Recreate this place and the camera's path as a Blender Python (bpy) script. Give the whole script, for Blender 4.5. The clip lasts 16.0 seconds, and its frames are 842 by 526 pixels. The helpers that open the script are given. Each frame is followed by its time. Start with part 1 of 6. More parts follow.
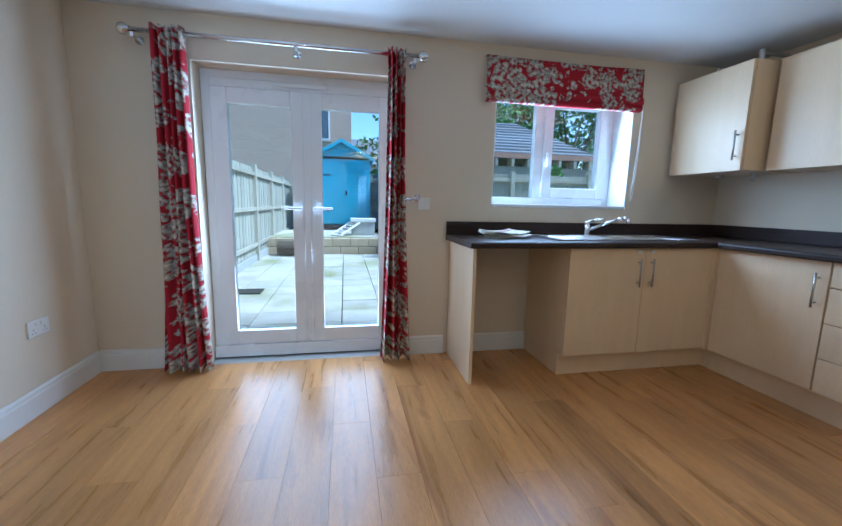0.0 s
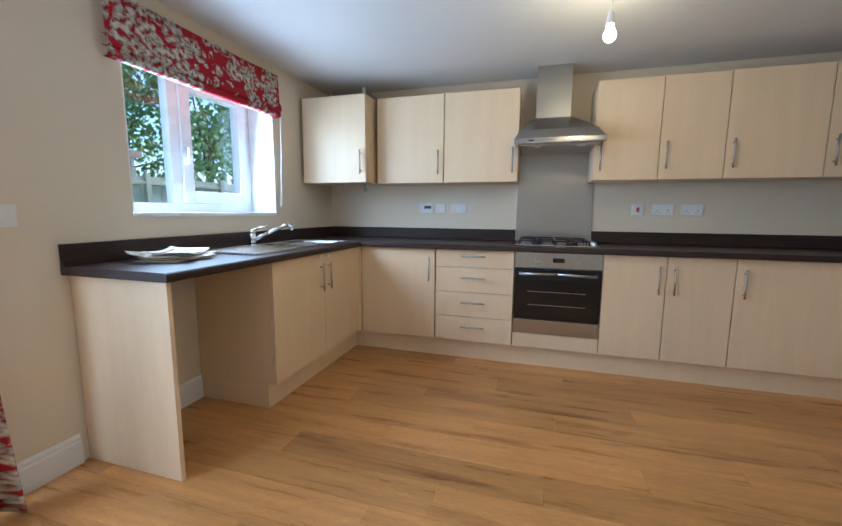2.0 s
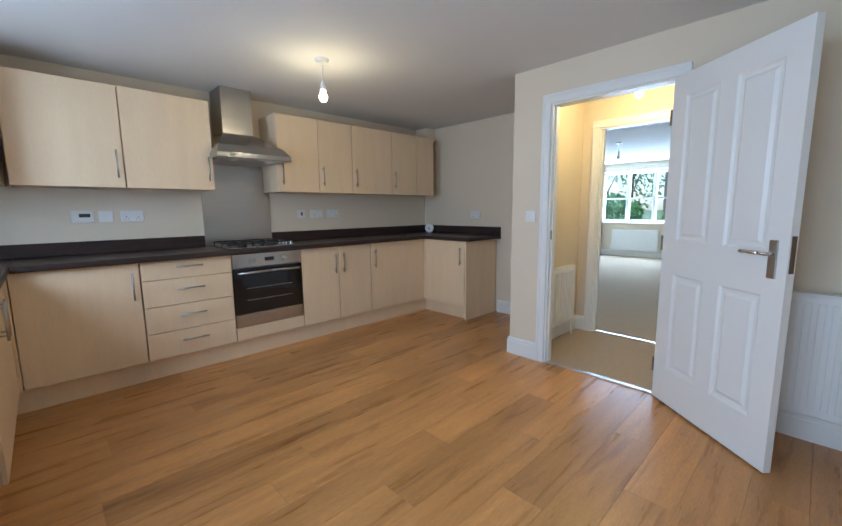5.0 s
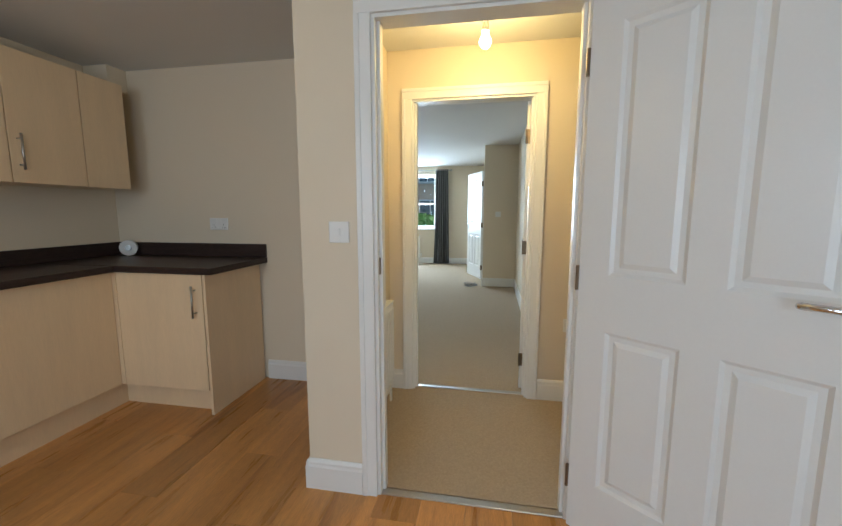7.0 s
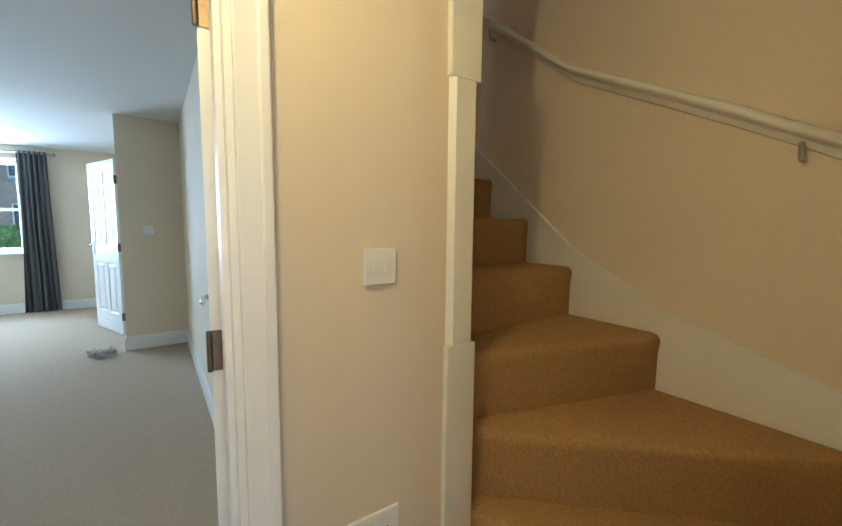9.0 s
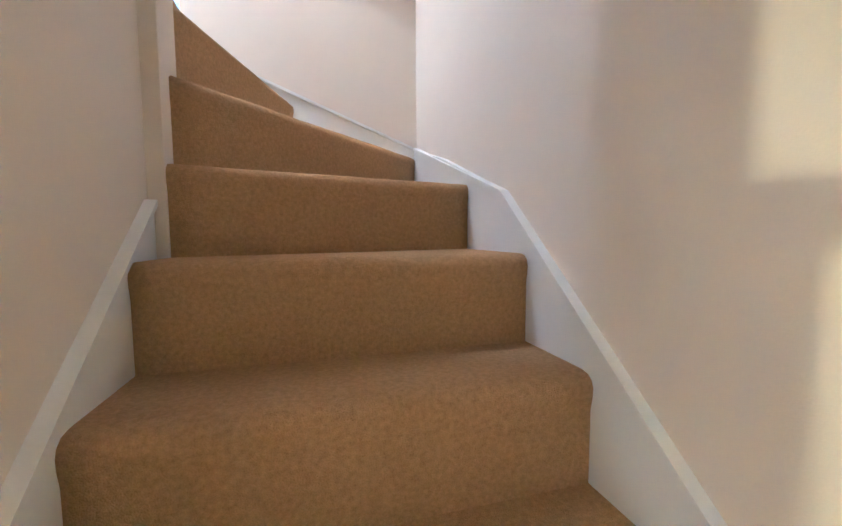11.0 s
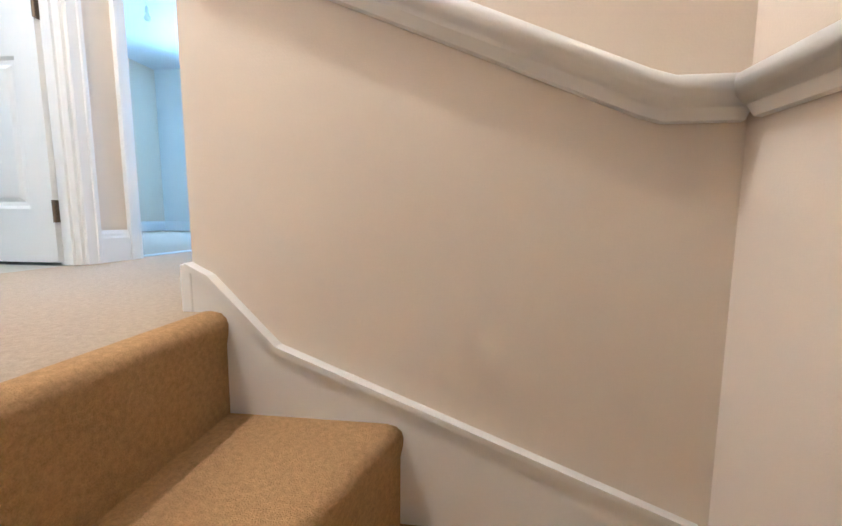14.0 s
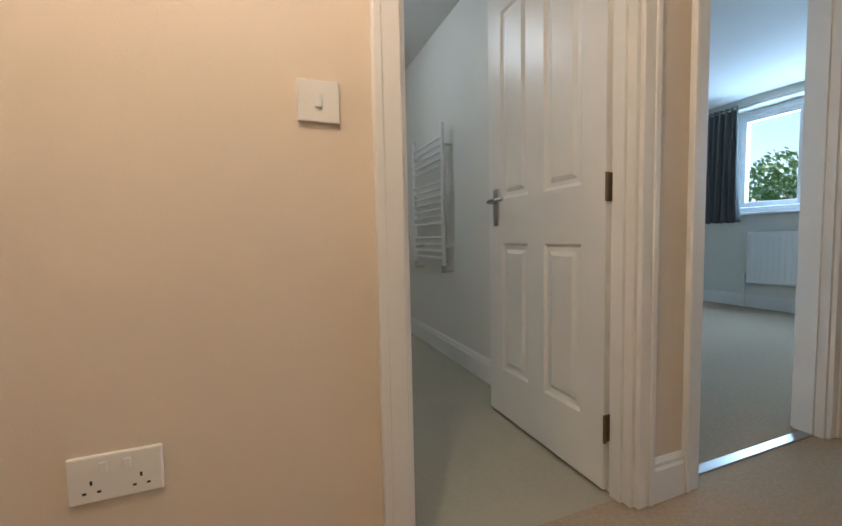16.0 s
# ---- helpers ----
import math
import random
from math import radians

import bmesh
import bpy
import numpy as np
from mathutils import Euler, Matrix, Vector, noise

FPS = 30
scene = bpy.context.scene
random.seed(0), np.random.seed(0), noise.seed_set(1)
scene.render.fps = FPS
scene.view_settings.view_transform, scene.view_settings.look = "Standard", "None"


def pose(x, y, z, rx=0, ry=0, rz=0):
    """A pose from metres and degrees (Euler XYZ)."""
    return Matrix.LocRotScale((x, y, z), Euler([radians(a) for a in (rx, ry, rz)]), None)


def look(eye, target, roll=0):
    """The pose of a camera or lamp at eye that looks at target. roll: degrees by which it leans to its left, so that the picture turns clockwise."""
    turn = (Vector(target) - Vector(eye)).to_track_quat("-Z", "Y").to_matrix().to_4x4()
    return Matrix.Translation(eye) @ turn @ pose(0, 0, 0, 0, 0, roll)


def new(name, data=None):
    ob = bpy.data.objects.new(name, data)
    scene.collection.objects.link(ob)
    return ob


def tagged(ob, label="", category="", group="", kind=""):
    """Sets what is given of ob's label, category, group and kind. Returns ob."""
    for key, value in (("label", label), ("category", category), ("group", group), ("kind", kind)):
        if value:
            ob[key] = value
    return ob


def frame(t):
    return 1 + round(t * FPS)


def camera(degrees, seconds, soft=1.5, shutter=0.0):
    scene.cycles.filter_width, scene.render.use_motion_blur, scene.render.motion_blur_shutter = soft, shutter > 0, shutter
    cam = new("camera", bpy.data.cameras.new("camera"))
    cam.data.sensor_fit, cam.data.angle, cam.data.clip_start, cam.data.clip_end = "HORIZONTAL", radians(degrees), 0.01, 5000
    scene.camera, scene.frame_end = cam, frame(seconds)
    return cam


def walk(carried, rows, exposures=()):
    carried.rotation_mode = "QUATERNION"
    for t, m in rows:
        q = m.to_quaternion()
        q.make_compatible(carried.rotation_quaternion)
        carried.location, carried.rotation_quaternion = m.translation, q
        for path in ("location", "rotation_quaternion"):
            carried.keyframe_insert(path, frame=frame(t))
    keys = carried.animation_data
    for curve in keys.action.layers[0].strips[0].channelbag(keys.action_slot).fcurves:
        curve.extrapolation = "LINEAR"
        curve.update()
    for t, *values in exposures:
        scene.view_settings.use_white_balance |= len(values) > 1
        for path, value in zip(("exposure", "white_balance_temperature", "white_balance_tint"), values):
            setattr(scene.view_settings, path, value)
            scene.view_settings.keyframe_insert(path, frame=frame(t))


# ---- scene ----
cam = camera(94.7, 16.0)
PATH = [
    (0, (-0.132, 0.665, 1.130), (0.252, 2.604, 0.829), 1.2),
    (0.5, (0.014, 1.032, 1.127), (0.799, 2.848, 0.837), 1.5),
    (1, (-0.045, 1.245, 1.135), (1.298, 2.696, 0.837), 1.3),
    (1.5, (-0.284, 1.312, 1.133), (1.435, 2.299, 0.865), 0.7),
    (2, (-0.541, 1.470, 1.157), (1.358, 2.038, 0.895), 0.4),
    (2.5, (-0.783, 1.672, 1.174), (1.185, 1.912, 0.912), 0.2),
    (3, (-0.945, 2.004, 1.159), (1.037, 1.902, 0.908), -0.1),
    (3.5, (-1.005, 2.325, 1.161), (0.934, 1.899, 0.912), -0.2),
    (4, (-1.077, 2.554, 1.165), (0.764, 1.815, 0.911), -0.4),
    (4.5, (-1.067, 2.659, 1.174), (0.610, 1.599, 0.915), -0.5),
    (5, (-0.888, 2.680, 1.217), (0.534, 1.300, 0.944), -0.6),
    (5.9, (-0.480, 2.150, 1.215), (0.657, 0.526, 0.954), -0.4),
    (6.7, (-0.050, 1.620, 1.225), (0.497, -0.288, 0.981), 0.0),
    (7.5, (0.266, 1.003, 1.254), (0.385, -0.975, 0.983), 0.0),
    (8, (0.302, 0.456, 1.259), (0.165, -1.522, 0.996), 0.3),
    (8.5, (0.235, 0.063, 1.229), (-0.386, -1.825, 1.005), 1.1),
    (8.7, (0.162, -0.100, 1.249), (-0.685, -1.901, 1.035), 0.8),
    (9.4, (-0.330, -0.520, 1.330), (-1.637, -2.024, 1.156), 0.5),
    (10.1, (-0.820, -0.870, 1.560), (-2.047, -2.440, 1.386), 0.1),
    (10.8, (-1.018, -1.214, 1.768), (-1.720, -3.082, 1.628), -0.3),
    (11, (-1.074, -1.268, 1.803), (-1.610, -3.189, 1.656), -0.4),
    (11.5, (-1.169, -1.436, 2.004), (-1.409, -3.407, 1.757), -0.9),
    (12, (-1.267, -1.668, 2.099), (-1.298, -3.658, 1.909), -2.3),
    (12.5, (-1.306, -1.880, 2.254), (-1.254, -3.871, 2.066), -2.1),
    (13, (-1.218, -2.073, 2.417), (-1.204, -4.068, 2.280), -1.1),
    (13.5, (-1.193, -2.237, 2.694), (-1.093, -4.209, 2.379), -0.5),
    (14, (-1.132, -2.469, 2.827), (-0.887, -4.440, 2.598), 0.2),
    (14.5, (-0.942, -2.724, 2.910), (-0.359, -4.632, 2.779), -1.3),
    (15, (-0.808, -2.841, 3.148), (0.190, -4.567, 2.986), -1.3),
    (15.5, (-0.615, -2.875, 3.314), (0.875, -4.198, 3.162), -1.4),
    (16, (-0.402, -2.871, 3.483), (1.464, -3.581, 3.353), -1.2),
]
walk(cam, [(t, look(eye, target, roll)) for t, eye, target, roll in PATH],
     [(0, 0.7, 4500, 4), (2, 1.1, 4950, 5), (5, 0.85, 5050, 6), (7.5, 0.65, 5800, 4), (8.7, 0.75, 5300, 3), (10.8, 3.15, 3900, 7), (12.2, 2.85, 4050, 7), (13.5, 2.4, 4950, 8), (14.5, 2.15, 4500, 9), (15, 1.65, 4700, 10), (15.5, 1.35, 5500, 11), (16, 0.65, 6100, 12)])

# ---- world, sun, lights ----
world = bpy.data.worlds.new("world")
scene.world = world
world.use_nodes = True
wn = world.node_tree
sky = wn.nodes.new("ShaderNodeTexSky")
sky.sky_type = "NISHITA"
sky.sun_disc = False
sky.sun_elevation, sky.sun_rotation = radians(55), radians(106)
wn.links.new(sky.outputs[0], wn.nodes["Background"].inputs[0])
wn.nodes["Background"].inputs[1].default_value = 0.15


def lamp(name, kind, m, energy, color, size=0.05, size_y=0.0):
    d = bpy.data.lights.new(name, kind)
    d.energy, d.color = energy, color
    if kind == "SUN":
        d.angle = radians(size)
    elif kind == "AREA":
        d.shape, d.size, d.size_y = "RECTANGLE", size, size_y
    else:
        d.shadow_soft_size = size
    ob = new(name, d)
    ob.matrix_world = m
    return ob


sx, sy = math.sin(radians(106)) * math.cos(radians(55)), math.cos(radians(106)) * math.cos(radians(55))
lamp("sun", "SUN", look((sx * 30, sy * 30, 24.6), (0, 0, 0)), 3.8, (1.0, 0.95, 0.88), 10)
# daylight entering by the openings
lamp("door_daylight", "AREA", look((-0.39, 3.55, 1.02), (-0.39, 0.0, 0.75)), 22, (0.80, 0.90, 1.0), 1.2, 1.8)
lamp("window_daylight", "AREA", look((1.5, 3.62, 1.58), (1.5, 0.0, 1.1)), 13, (0.80, 0.90, 1.0), 1.0, 0.66)
lamp("living_daylight", "AREA", look((2.3, -8.16, 1.48), (2.2, -4.0, 1.0)), 140, (0.72, 0.86, 1.0), 1.7, 1.3)
lamp("bedroom_daylight", "AREA", look((1.9, -8.16, 4.25), (1.8, -4.0, 3.7)), 52, (0.48, 0.72, 1.0), 1.3, 1.05)
lamp("bedroom_south_daylight", "AREA", look((-0.55, -8.16, 4.25), (-0.3, -4.0, 3.6)), 21, (0.48, 0.72, 1.0), 1.2, 1.05)
# lamps that burn, and last an added fill in the bathroom
lamp("kitchen_bulb_light", "POINT", pose(1.62, 1.18, 1.92), 3.2, (1.0, 0.72, 0.36), 0.04)
lamp("hall_bulb_light", "POINT", pose(0.15, -0.62, 2.02), 8.6, (1.0, 0.68, 0.24), 0.015)
lamp("landing_bulb_light", "POINT", pose(-0.15, -2.75, 4.60), 14, (1.0, 0.80, 0.58), 0.04)
# no lamp hangs here: added point source in place of the bathroom's daylight
lamp("bathroom_light", "POINT", pose(2.0, -3.1, 4.80), 6.5, (0.85, 0.95, 1.0), 0.15)


# ---- materials ----
def mat(name, color, rough=0.5, metal=0.0, var=0.08, scale=6.0, fine=120.0, bump=0.05, stretch=(1, 1, 1), spec=0.5, rand=0.0, big=0.06):
    m = bpy.data.materials.new(name)
    m.use_nodes = True
    nt = m.node_tree
    N, K = nt.nodes, nt.links
    b = N["Principled BSDF"]
    b.inputs["Roughness"].default_value, b.inputs["Metallic"].default_value = rough, metal
    b.inputs["Specular IOR Level"].default_value = spec
    tc = N.new("ShaderNodeTexCoord")
    mp = N.new("ShaderNodeMapping")
    mp.inputs["Scale"].default_value = stretch
    K.new(tc.outputs["Object"], mp.inputs["Vector"])
    n1 = N.new("ShaderNodeTexNoise")
    n1.inputs["Scale"].default_value, n1.inputs["Detail"].default_value = scale, 6
    n2 = N.new("ShaderNodeTexNoise")
    n2.inputs["Scale"].default_value, n2.inputs["Detail"].default_value = fine, 3
    K.new(mp.outputs[0], n1.inputs["Vector"])
    K.new(mp.outputs[0], n2.inputs["Vector"])
    rp = N.new("ShaderNodeValToRGB")
    c = Vector(color)
    rp.color_ramp.elements[0].position, rp.color_ramp.elements[1].position = 0.25, 0.75
    rp.color_ramp.elements[0].color = (*(c * (1 - var)), 1)
    rp.color_ramp.elements[1].color = (*[min(1, v * (1 + var)) for v in c], 1)
    mixer = N.new("ShaderNodeMix")
    mixer.data_type = "FLOAT"
    mixer.inputs["Factor"].default_value = 0.45
    K.new(n1.outputs["Fac"], mixer.inputs[2])
    K.new(n2.outputs["Fac"], mixer.inputs[3])
    K.new(mixer.outputs[0], rp.inputs["Fac"])
    last = rp.outputs["Color"]
    if rand:
        oi = N.new("ShaderNodeObjectInfo")
        hs = N.new("ShaderNodeHueSaturation")
        mr = N.new("ShaderNodeMapRange")
        mr.inputs["To Min"].default_value, mr.inputs["To Max"].default_value = 1 - rand, 1 + rand
        K.new(oi.outputs["Random"], mr.inputs["Value"])
        K.new(mr.outputs[0], hs.inputs["Value"])
        K.new(last, hs.inputs["Color"])
        last = hs.outputs["Color"]
        ad = N.new("ShaderNodeVectorMath")
        ad.operation = "MULTIPLY_ADD"
        ad.inputs[1].default_value = (7.3, 3.1, 5.7)
        K.new(oi.outputs["Random"], ad.inputs[0])
        K.new(tc.outputs["Object"], ad.inputs[2])
        K.new(ad.outputs[0], mp.inputs["Vector"])
    K.new(last, b.inputs["Base Color"])
    if bump:
        bp = N.new("ShaderNodeBump")
        bp.inputs["Strength"].default_value, bp.inputs["Distance"].default_value = bump, 0.004
        K.new(n2.outputs["Fac"], bp.inputs["Height"])
        K.new(bp.outputs[0], b.inputs["Normal"])
    if big:
        r2 = N.new("ShaderNodeMapRange")
        r2.inputs["To Min"].default_value, r2.inputs["To Max"].default_value = max(0.02, rough - big), min(1, rough + big)
        K.new(n1.outputs["Fac"], r2.inputs["Value"])
        K.new(r2.outputs[0], b.inputs["Roughness"])
    return m


CREAM = mat("cream_wall_paint", (0.74, 0.645, 0.50), 0.75, var=0.025, scale=1.6, fine=260, bump=0.10, spec=0.25)
LANDPAINT = mat("magnolia_stair_paint", (0.74, 0.65, 0.54), 0.75, var=0.025, scale=1.6, fine=260, bump=0.10, spec=0.25)
CEIL = mat("white_ceiling_paint", (0.72, 0.71, 0.69), 0.85, var=0.02, scale=1.2, fine=300, bump=0.06, spec=0.2)
WHITE = mat("white_gloss_woodwork", (0.80, 0.79, 0.76), 0.32, var=0.02, scale=3, fine=140, bump=0.03)
UPVC = mat("white_window_plastic", (0.82, 0.83, 0.84), 0.28, var=0.015, scale=3, fine=200, bump=0.0)
MAPLE = mat("pale_maple_laminate", (0.79, 0.61, 0.39), 0.42, var=0.07, scale=2.2, fine=30, bump=0.02, stretch=(6, 6, 0.7), rand=0.03)
WORKTOP = mat("dark_wenge_worktop", (0.040, 0.025, 0.021), 0.40, var=0.55, scale=3.0, fine=24, bump=0.03, stretch=(10, 1.0, 10), spec=0.3)
WORKTOPX = mat("dark_wenge_worktop_cross_grain", (0.040, 0.025, 0.021), 0.40, var=0.55, scale=3.0, fine=24, bump=0.03, stretch=(1.0, 10, 10), spec=0.3)
STEEL = mat("brushed_stainless_steel", (0.44, 0.43, 0.41), 0.30, 1.0, var=0.04, scale=2.0, fine=30, bump=0.0, stretch=(1, 1, 12))
STEELH = mat("brushed_steel_across", (0.46, 0.45, 0.43), 0.25, 1.0, var=0.03, scale=2.0, fine=30, bump=0.0, stretch=(1, 1, 12))
SINKSTEEL = mat("satin_sink_steel", (0.70, 0.70, 0.70), 0.20, 1.0, var=0.04, scale=3.0, fine=40, bump=0.02)
CHROME = mat("polished_chrome", (0.72, 0.72, 0.73), 0.12, 1.0, var=0.03, bump=0.0, big=0.04)
SATIN = mat("satin_nickel", (0.50, 0.49, 0.47), 0.33, 1.0, var=0.05, bump=0.0)
BRONZE = mat("aged_brass_hinge", (0.20, 0.15, 0.10), 0.4, 0.9, var=0.2, scale=30, bump=0.05)
BLACK = mat("black_enamel", (0.015, 0.015, 0.016), 0.35, var=0.2, scale=20, bump=0.04)
DGLASS = mat("oven_black_glass", (0.008, 0.008, 0.009), 0.06, var=0.1, bump=0.0, big=0.02)
PLASTIC = mat("white_socket_plastic", (0.80, 0.79, 0.76), 0.30, var=0.015, scale=20, bump=0.0)
RADM = mat("white_radiator_enamel", (0.80, 0.80, 0.79), 0.30, var=0.015, scale=8, bump=0.0)
# living room beige; on the landing its paleness stands in for daylight
CARPET = mat("beige_carpet", (0.46, 0.37, 0.27), 0.98, var=0.20, scale=95, fine=420, bump=0.9, spec=0.05)
# same carpet as the landing, with warm lamplight put into the colour
STAIRCARPETWARM = mat("lamp_warmed_stair_carpet", (0.46, 0.29, 0.13), 0.98, var=0.32, scale=110, fine=380, bump=1.0, spec=0.05)
CURTGREY = mat("dark_grey_curtain_cloth", (0.125, 0.125, 0.122), 0.9, var=0.12, scale=8, fine=500, bump=0.3, spec=0.1)
VINYL = mat("pale_bathroom_vinyl", (0.42, 0.40, 0.32), 0.55, var=0.10, scale=4, fine=60, bump=0.03)
BATHPAINT = mat("bathroom_wall_paint", (0.74, 0.73, 0.68), 0.6, var=0.02, scale=2, fine=220, bump=0.06)
PAPER = mat("printed_paper", (0.74, 0.70, 0.60), 0.6, var=0.25, scale=22, fine=60, bump=0.05, rand=0.15)
CABLE = mat("grey_cable", (0.30, 0.30, 0.30), 0.5, bump=0.0)
REDPLASTIC = mat("red_switch_plastic", (0.45, 0.04, 0.03), 0.35, bump=0.0)
DARKPLASTIC = mat("dark_display_plastic", (0.05, 0.06, 0.06), 0.25, bump=0.0)
PAVING = mat("weathered_concrete_slab", (0.50, 0.47, 0.40), 0.9, var=0.22, scale=4, fine=70, bump=0.4, rand=0.12)
SOIL = mat("garden_soil", (0.10, 0.08, 0.055), 0.98, var=0.4, scale=7, fine=60, bump=1.0)
GRASS = mat("rough_grass", (0.09, 0.13, 0.04), 0.95, var=0.4, scale=2, fine=60, bump=1.0)
FENCE = mat("greyed_fence_board", (0.42, 0.39, 0.31), 0.9, var=0.22, scale=3, fine=60, bump=0.35, stretch=(1, 1, 0.25), rand=0.14)
FENCEH = mat("greyed_feather_board", (0.40, 0.39, 0.32), 0.9, var=0.25, scale=3, fine=60, bump=0.35, stretch=(1, 1, 3), rand=0.14)
CONCRETE = mat("concrete_post", (0.42, 0.42, 0.40), 0.9, var=0.12, scale=6, fine=90, bump=0.3)
SHED = mat("pale_blue_shed_paint", (0.10, 0.40, 0.56), 0.7, var=0.10, scale=4, fine=60, bump=0.2, stretch=(3, 3, 0.5), rand=0.06)
FELT = mat("weathered_blue_roof_felt", (0.22, 0.34, 0.40), 0.9, var=0.15, scale=8, fine=120, bump=0.4)
BRICK = mat("buff_red_brick", (0.42, 0.25, 0.18), 0.9, var=0.25, scale=12, fine=90, bump=0.4, rand=0.15)
MORTAR = mat("pale_mortar", (0.48, 0.44, 0.38), 0.95, var=0.10, scale=14, fine=120, bump=0.3)
SANDSTONE = mat("yellow_walling_block", (0.52, 0.42, 0.27), 0.9, var=0.2, scale=6, fine=70, bump=0.4, rand=0.12)
SLATE = mat("dark_grey_roof_tile", (0.17, 0.175, 0.19), 0.65, var=0.25, scale=6, fine=60, bump=0.3, rand=0.2)
DARKWOOD = mat("dark_stained_timber", (0.07, 0.05, 0.04), 0.8, var=0.3, scale=6, fine=50, bump=0.3)
BARK = mat("tree_bark", (0.10, 0.075, 0.05), 0.95, var=0.3, scale=8, fine=50, bump=0.8)
LEAF = mat("green_leaf", (0.13, 0.27, 0.055), 0.6, var=0.35, scale=5, fine=20, bump=0.0)
LEAF2 = mat("deep_green_leaf", (0.10, 0.23, 0.05), 0.6, var=0.35, scale=5, fine=20, bump=0.0)
ROAD = mat("asphalt", (0.05, 0.05, 0.052), 0.95, var=0.2, scale=8, fine=90, bump=0.5)


def add_moss(m):
    """Thin green growth in loose patches on outdoor slabs."""
    N, K = m.node_tree.nodes, m.node_tree.links
    b = N["Principled BSDF"]
    base = b.inputs["Base Color"].links[0].from_socket
    pos = N.new("ShaderNodeNewGeometry")
    n = N.new("ShaderNodeTexNoise")
    n.inputs["Scale"].default_value, n.inputs["Detail"].default_value = 0.9, 7
    K.new(pos.outputs["Position"], n.inputs["Vector"])
    r = N.new("ShaderNodeMapRange")
    r.inputs["From Min"].default_value, r.inputs["From Max"].default_value, r.inputs["To Max"].default_value = 0.50, 0.66, 0.75
    K.new(n.outputs["Fac"], r.inputs["Value"])
    mx = N.new("ShaderNodeMix")
    mx.data_type = "RGBA"
    mx.inputs[7].default_value = (0.24, 0.25, 0.08, 1)
    K.new(r.outputs[0], mx.inputs["Factor"])
    K.new(base, mx.inputs[6])
    K.new(mx.outputs[2], b.inputs["Base Color"])


add_moss(PAVING)


def laminate():
    m = mat("oak_plank_laminate", (0.52, 0.255, 0.078), 0.30, var=0.38, scale=2.2, fine=34, bump=0.05, stretch=(9, 0.8, 1), rand=0.18, big=0.10)
    nt = m.node_tree
    N, K = nt.nodes, nt.links
    b = N["Principled BSDF"]
    base = b.inputs["Base Color"].links[0].from_socket
    mp = [n for n in N if n.bl_idname == "ShaderNodeMapping"][0]
    knots = N.new("ShaderNodeTexNoise")
    knots.inputs["Scale"].default_value, knots.inputs["Detail"].default_value = 1.1, 8
    knots.inputs["Distortion"].default_value = 1.2
    K.new(mp.outputs[0], knots.inputs["Vector"])
    rp = N.new("ShaderNodeValToRGB")
    rp.color_ramp.elements[0].position, rp.color_ramp.elements[0].color = 0.27, (0.50, 0.40, 0.33, 1)
    rp.color_ramp.elements[1].position, rp.color_ramp.elements[1].color = 0.40, (1, 1, 1, 1)
    K.new(knots.outputs["Fac"], rp.inputs["Fac"])
    mx = N.new("ShaderNodeMix")
    mx.data_type, mx.blend_type = "RGBA", "MULTIPLY"
    mx.inputs["Factor"].default_value = 0.8
    K.new(base, mx.inputs[6])
    K.new(rp.outputs[0], mx.inputs[7])
    K.new(mx.outputs[2], b.inputs["Base Color"])
    return m


LAMINATE = laminate()


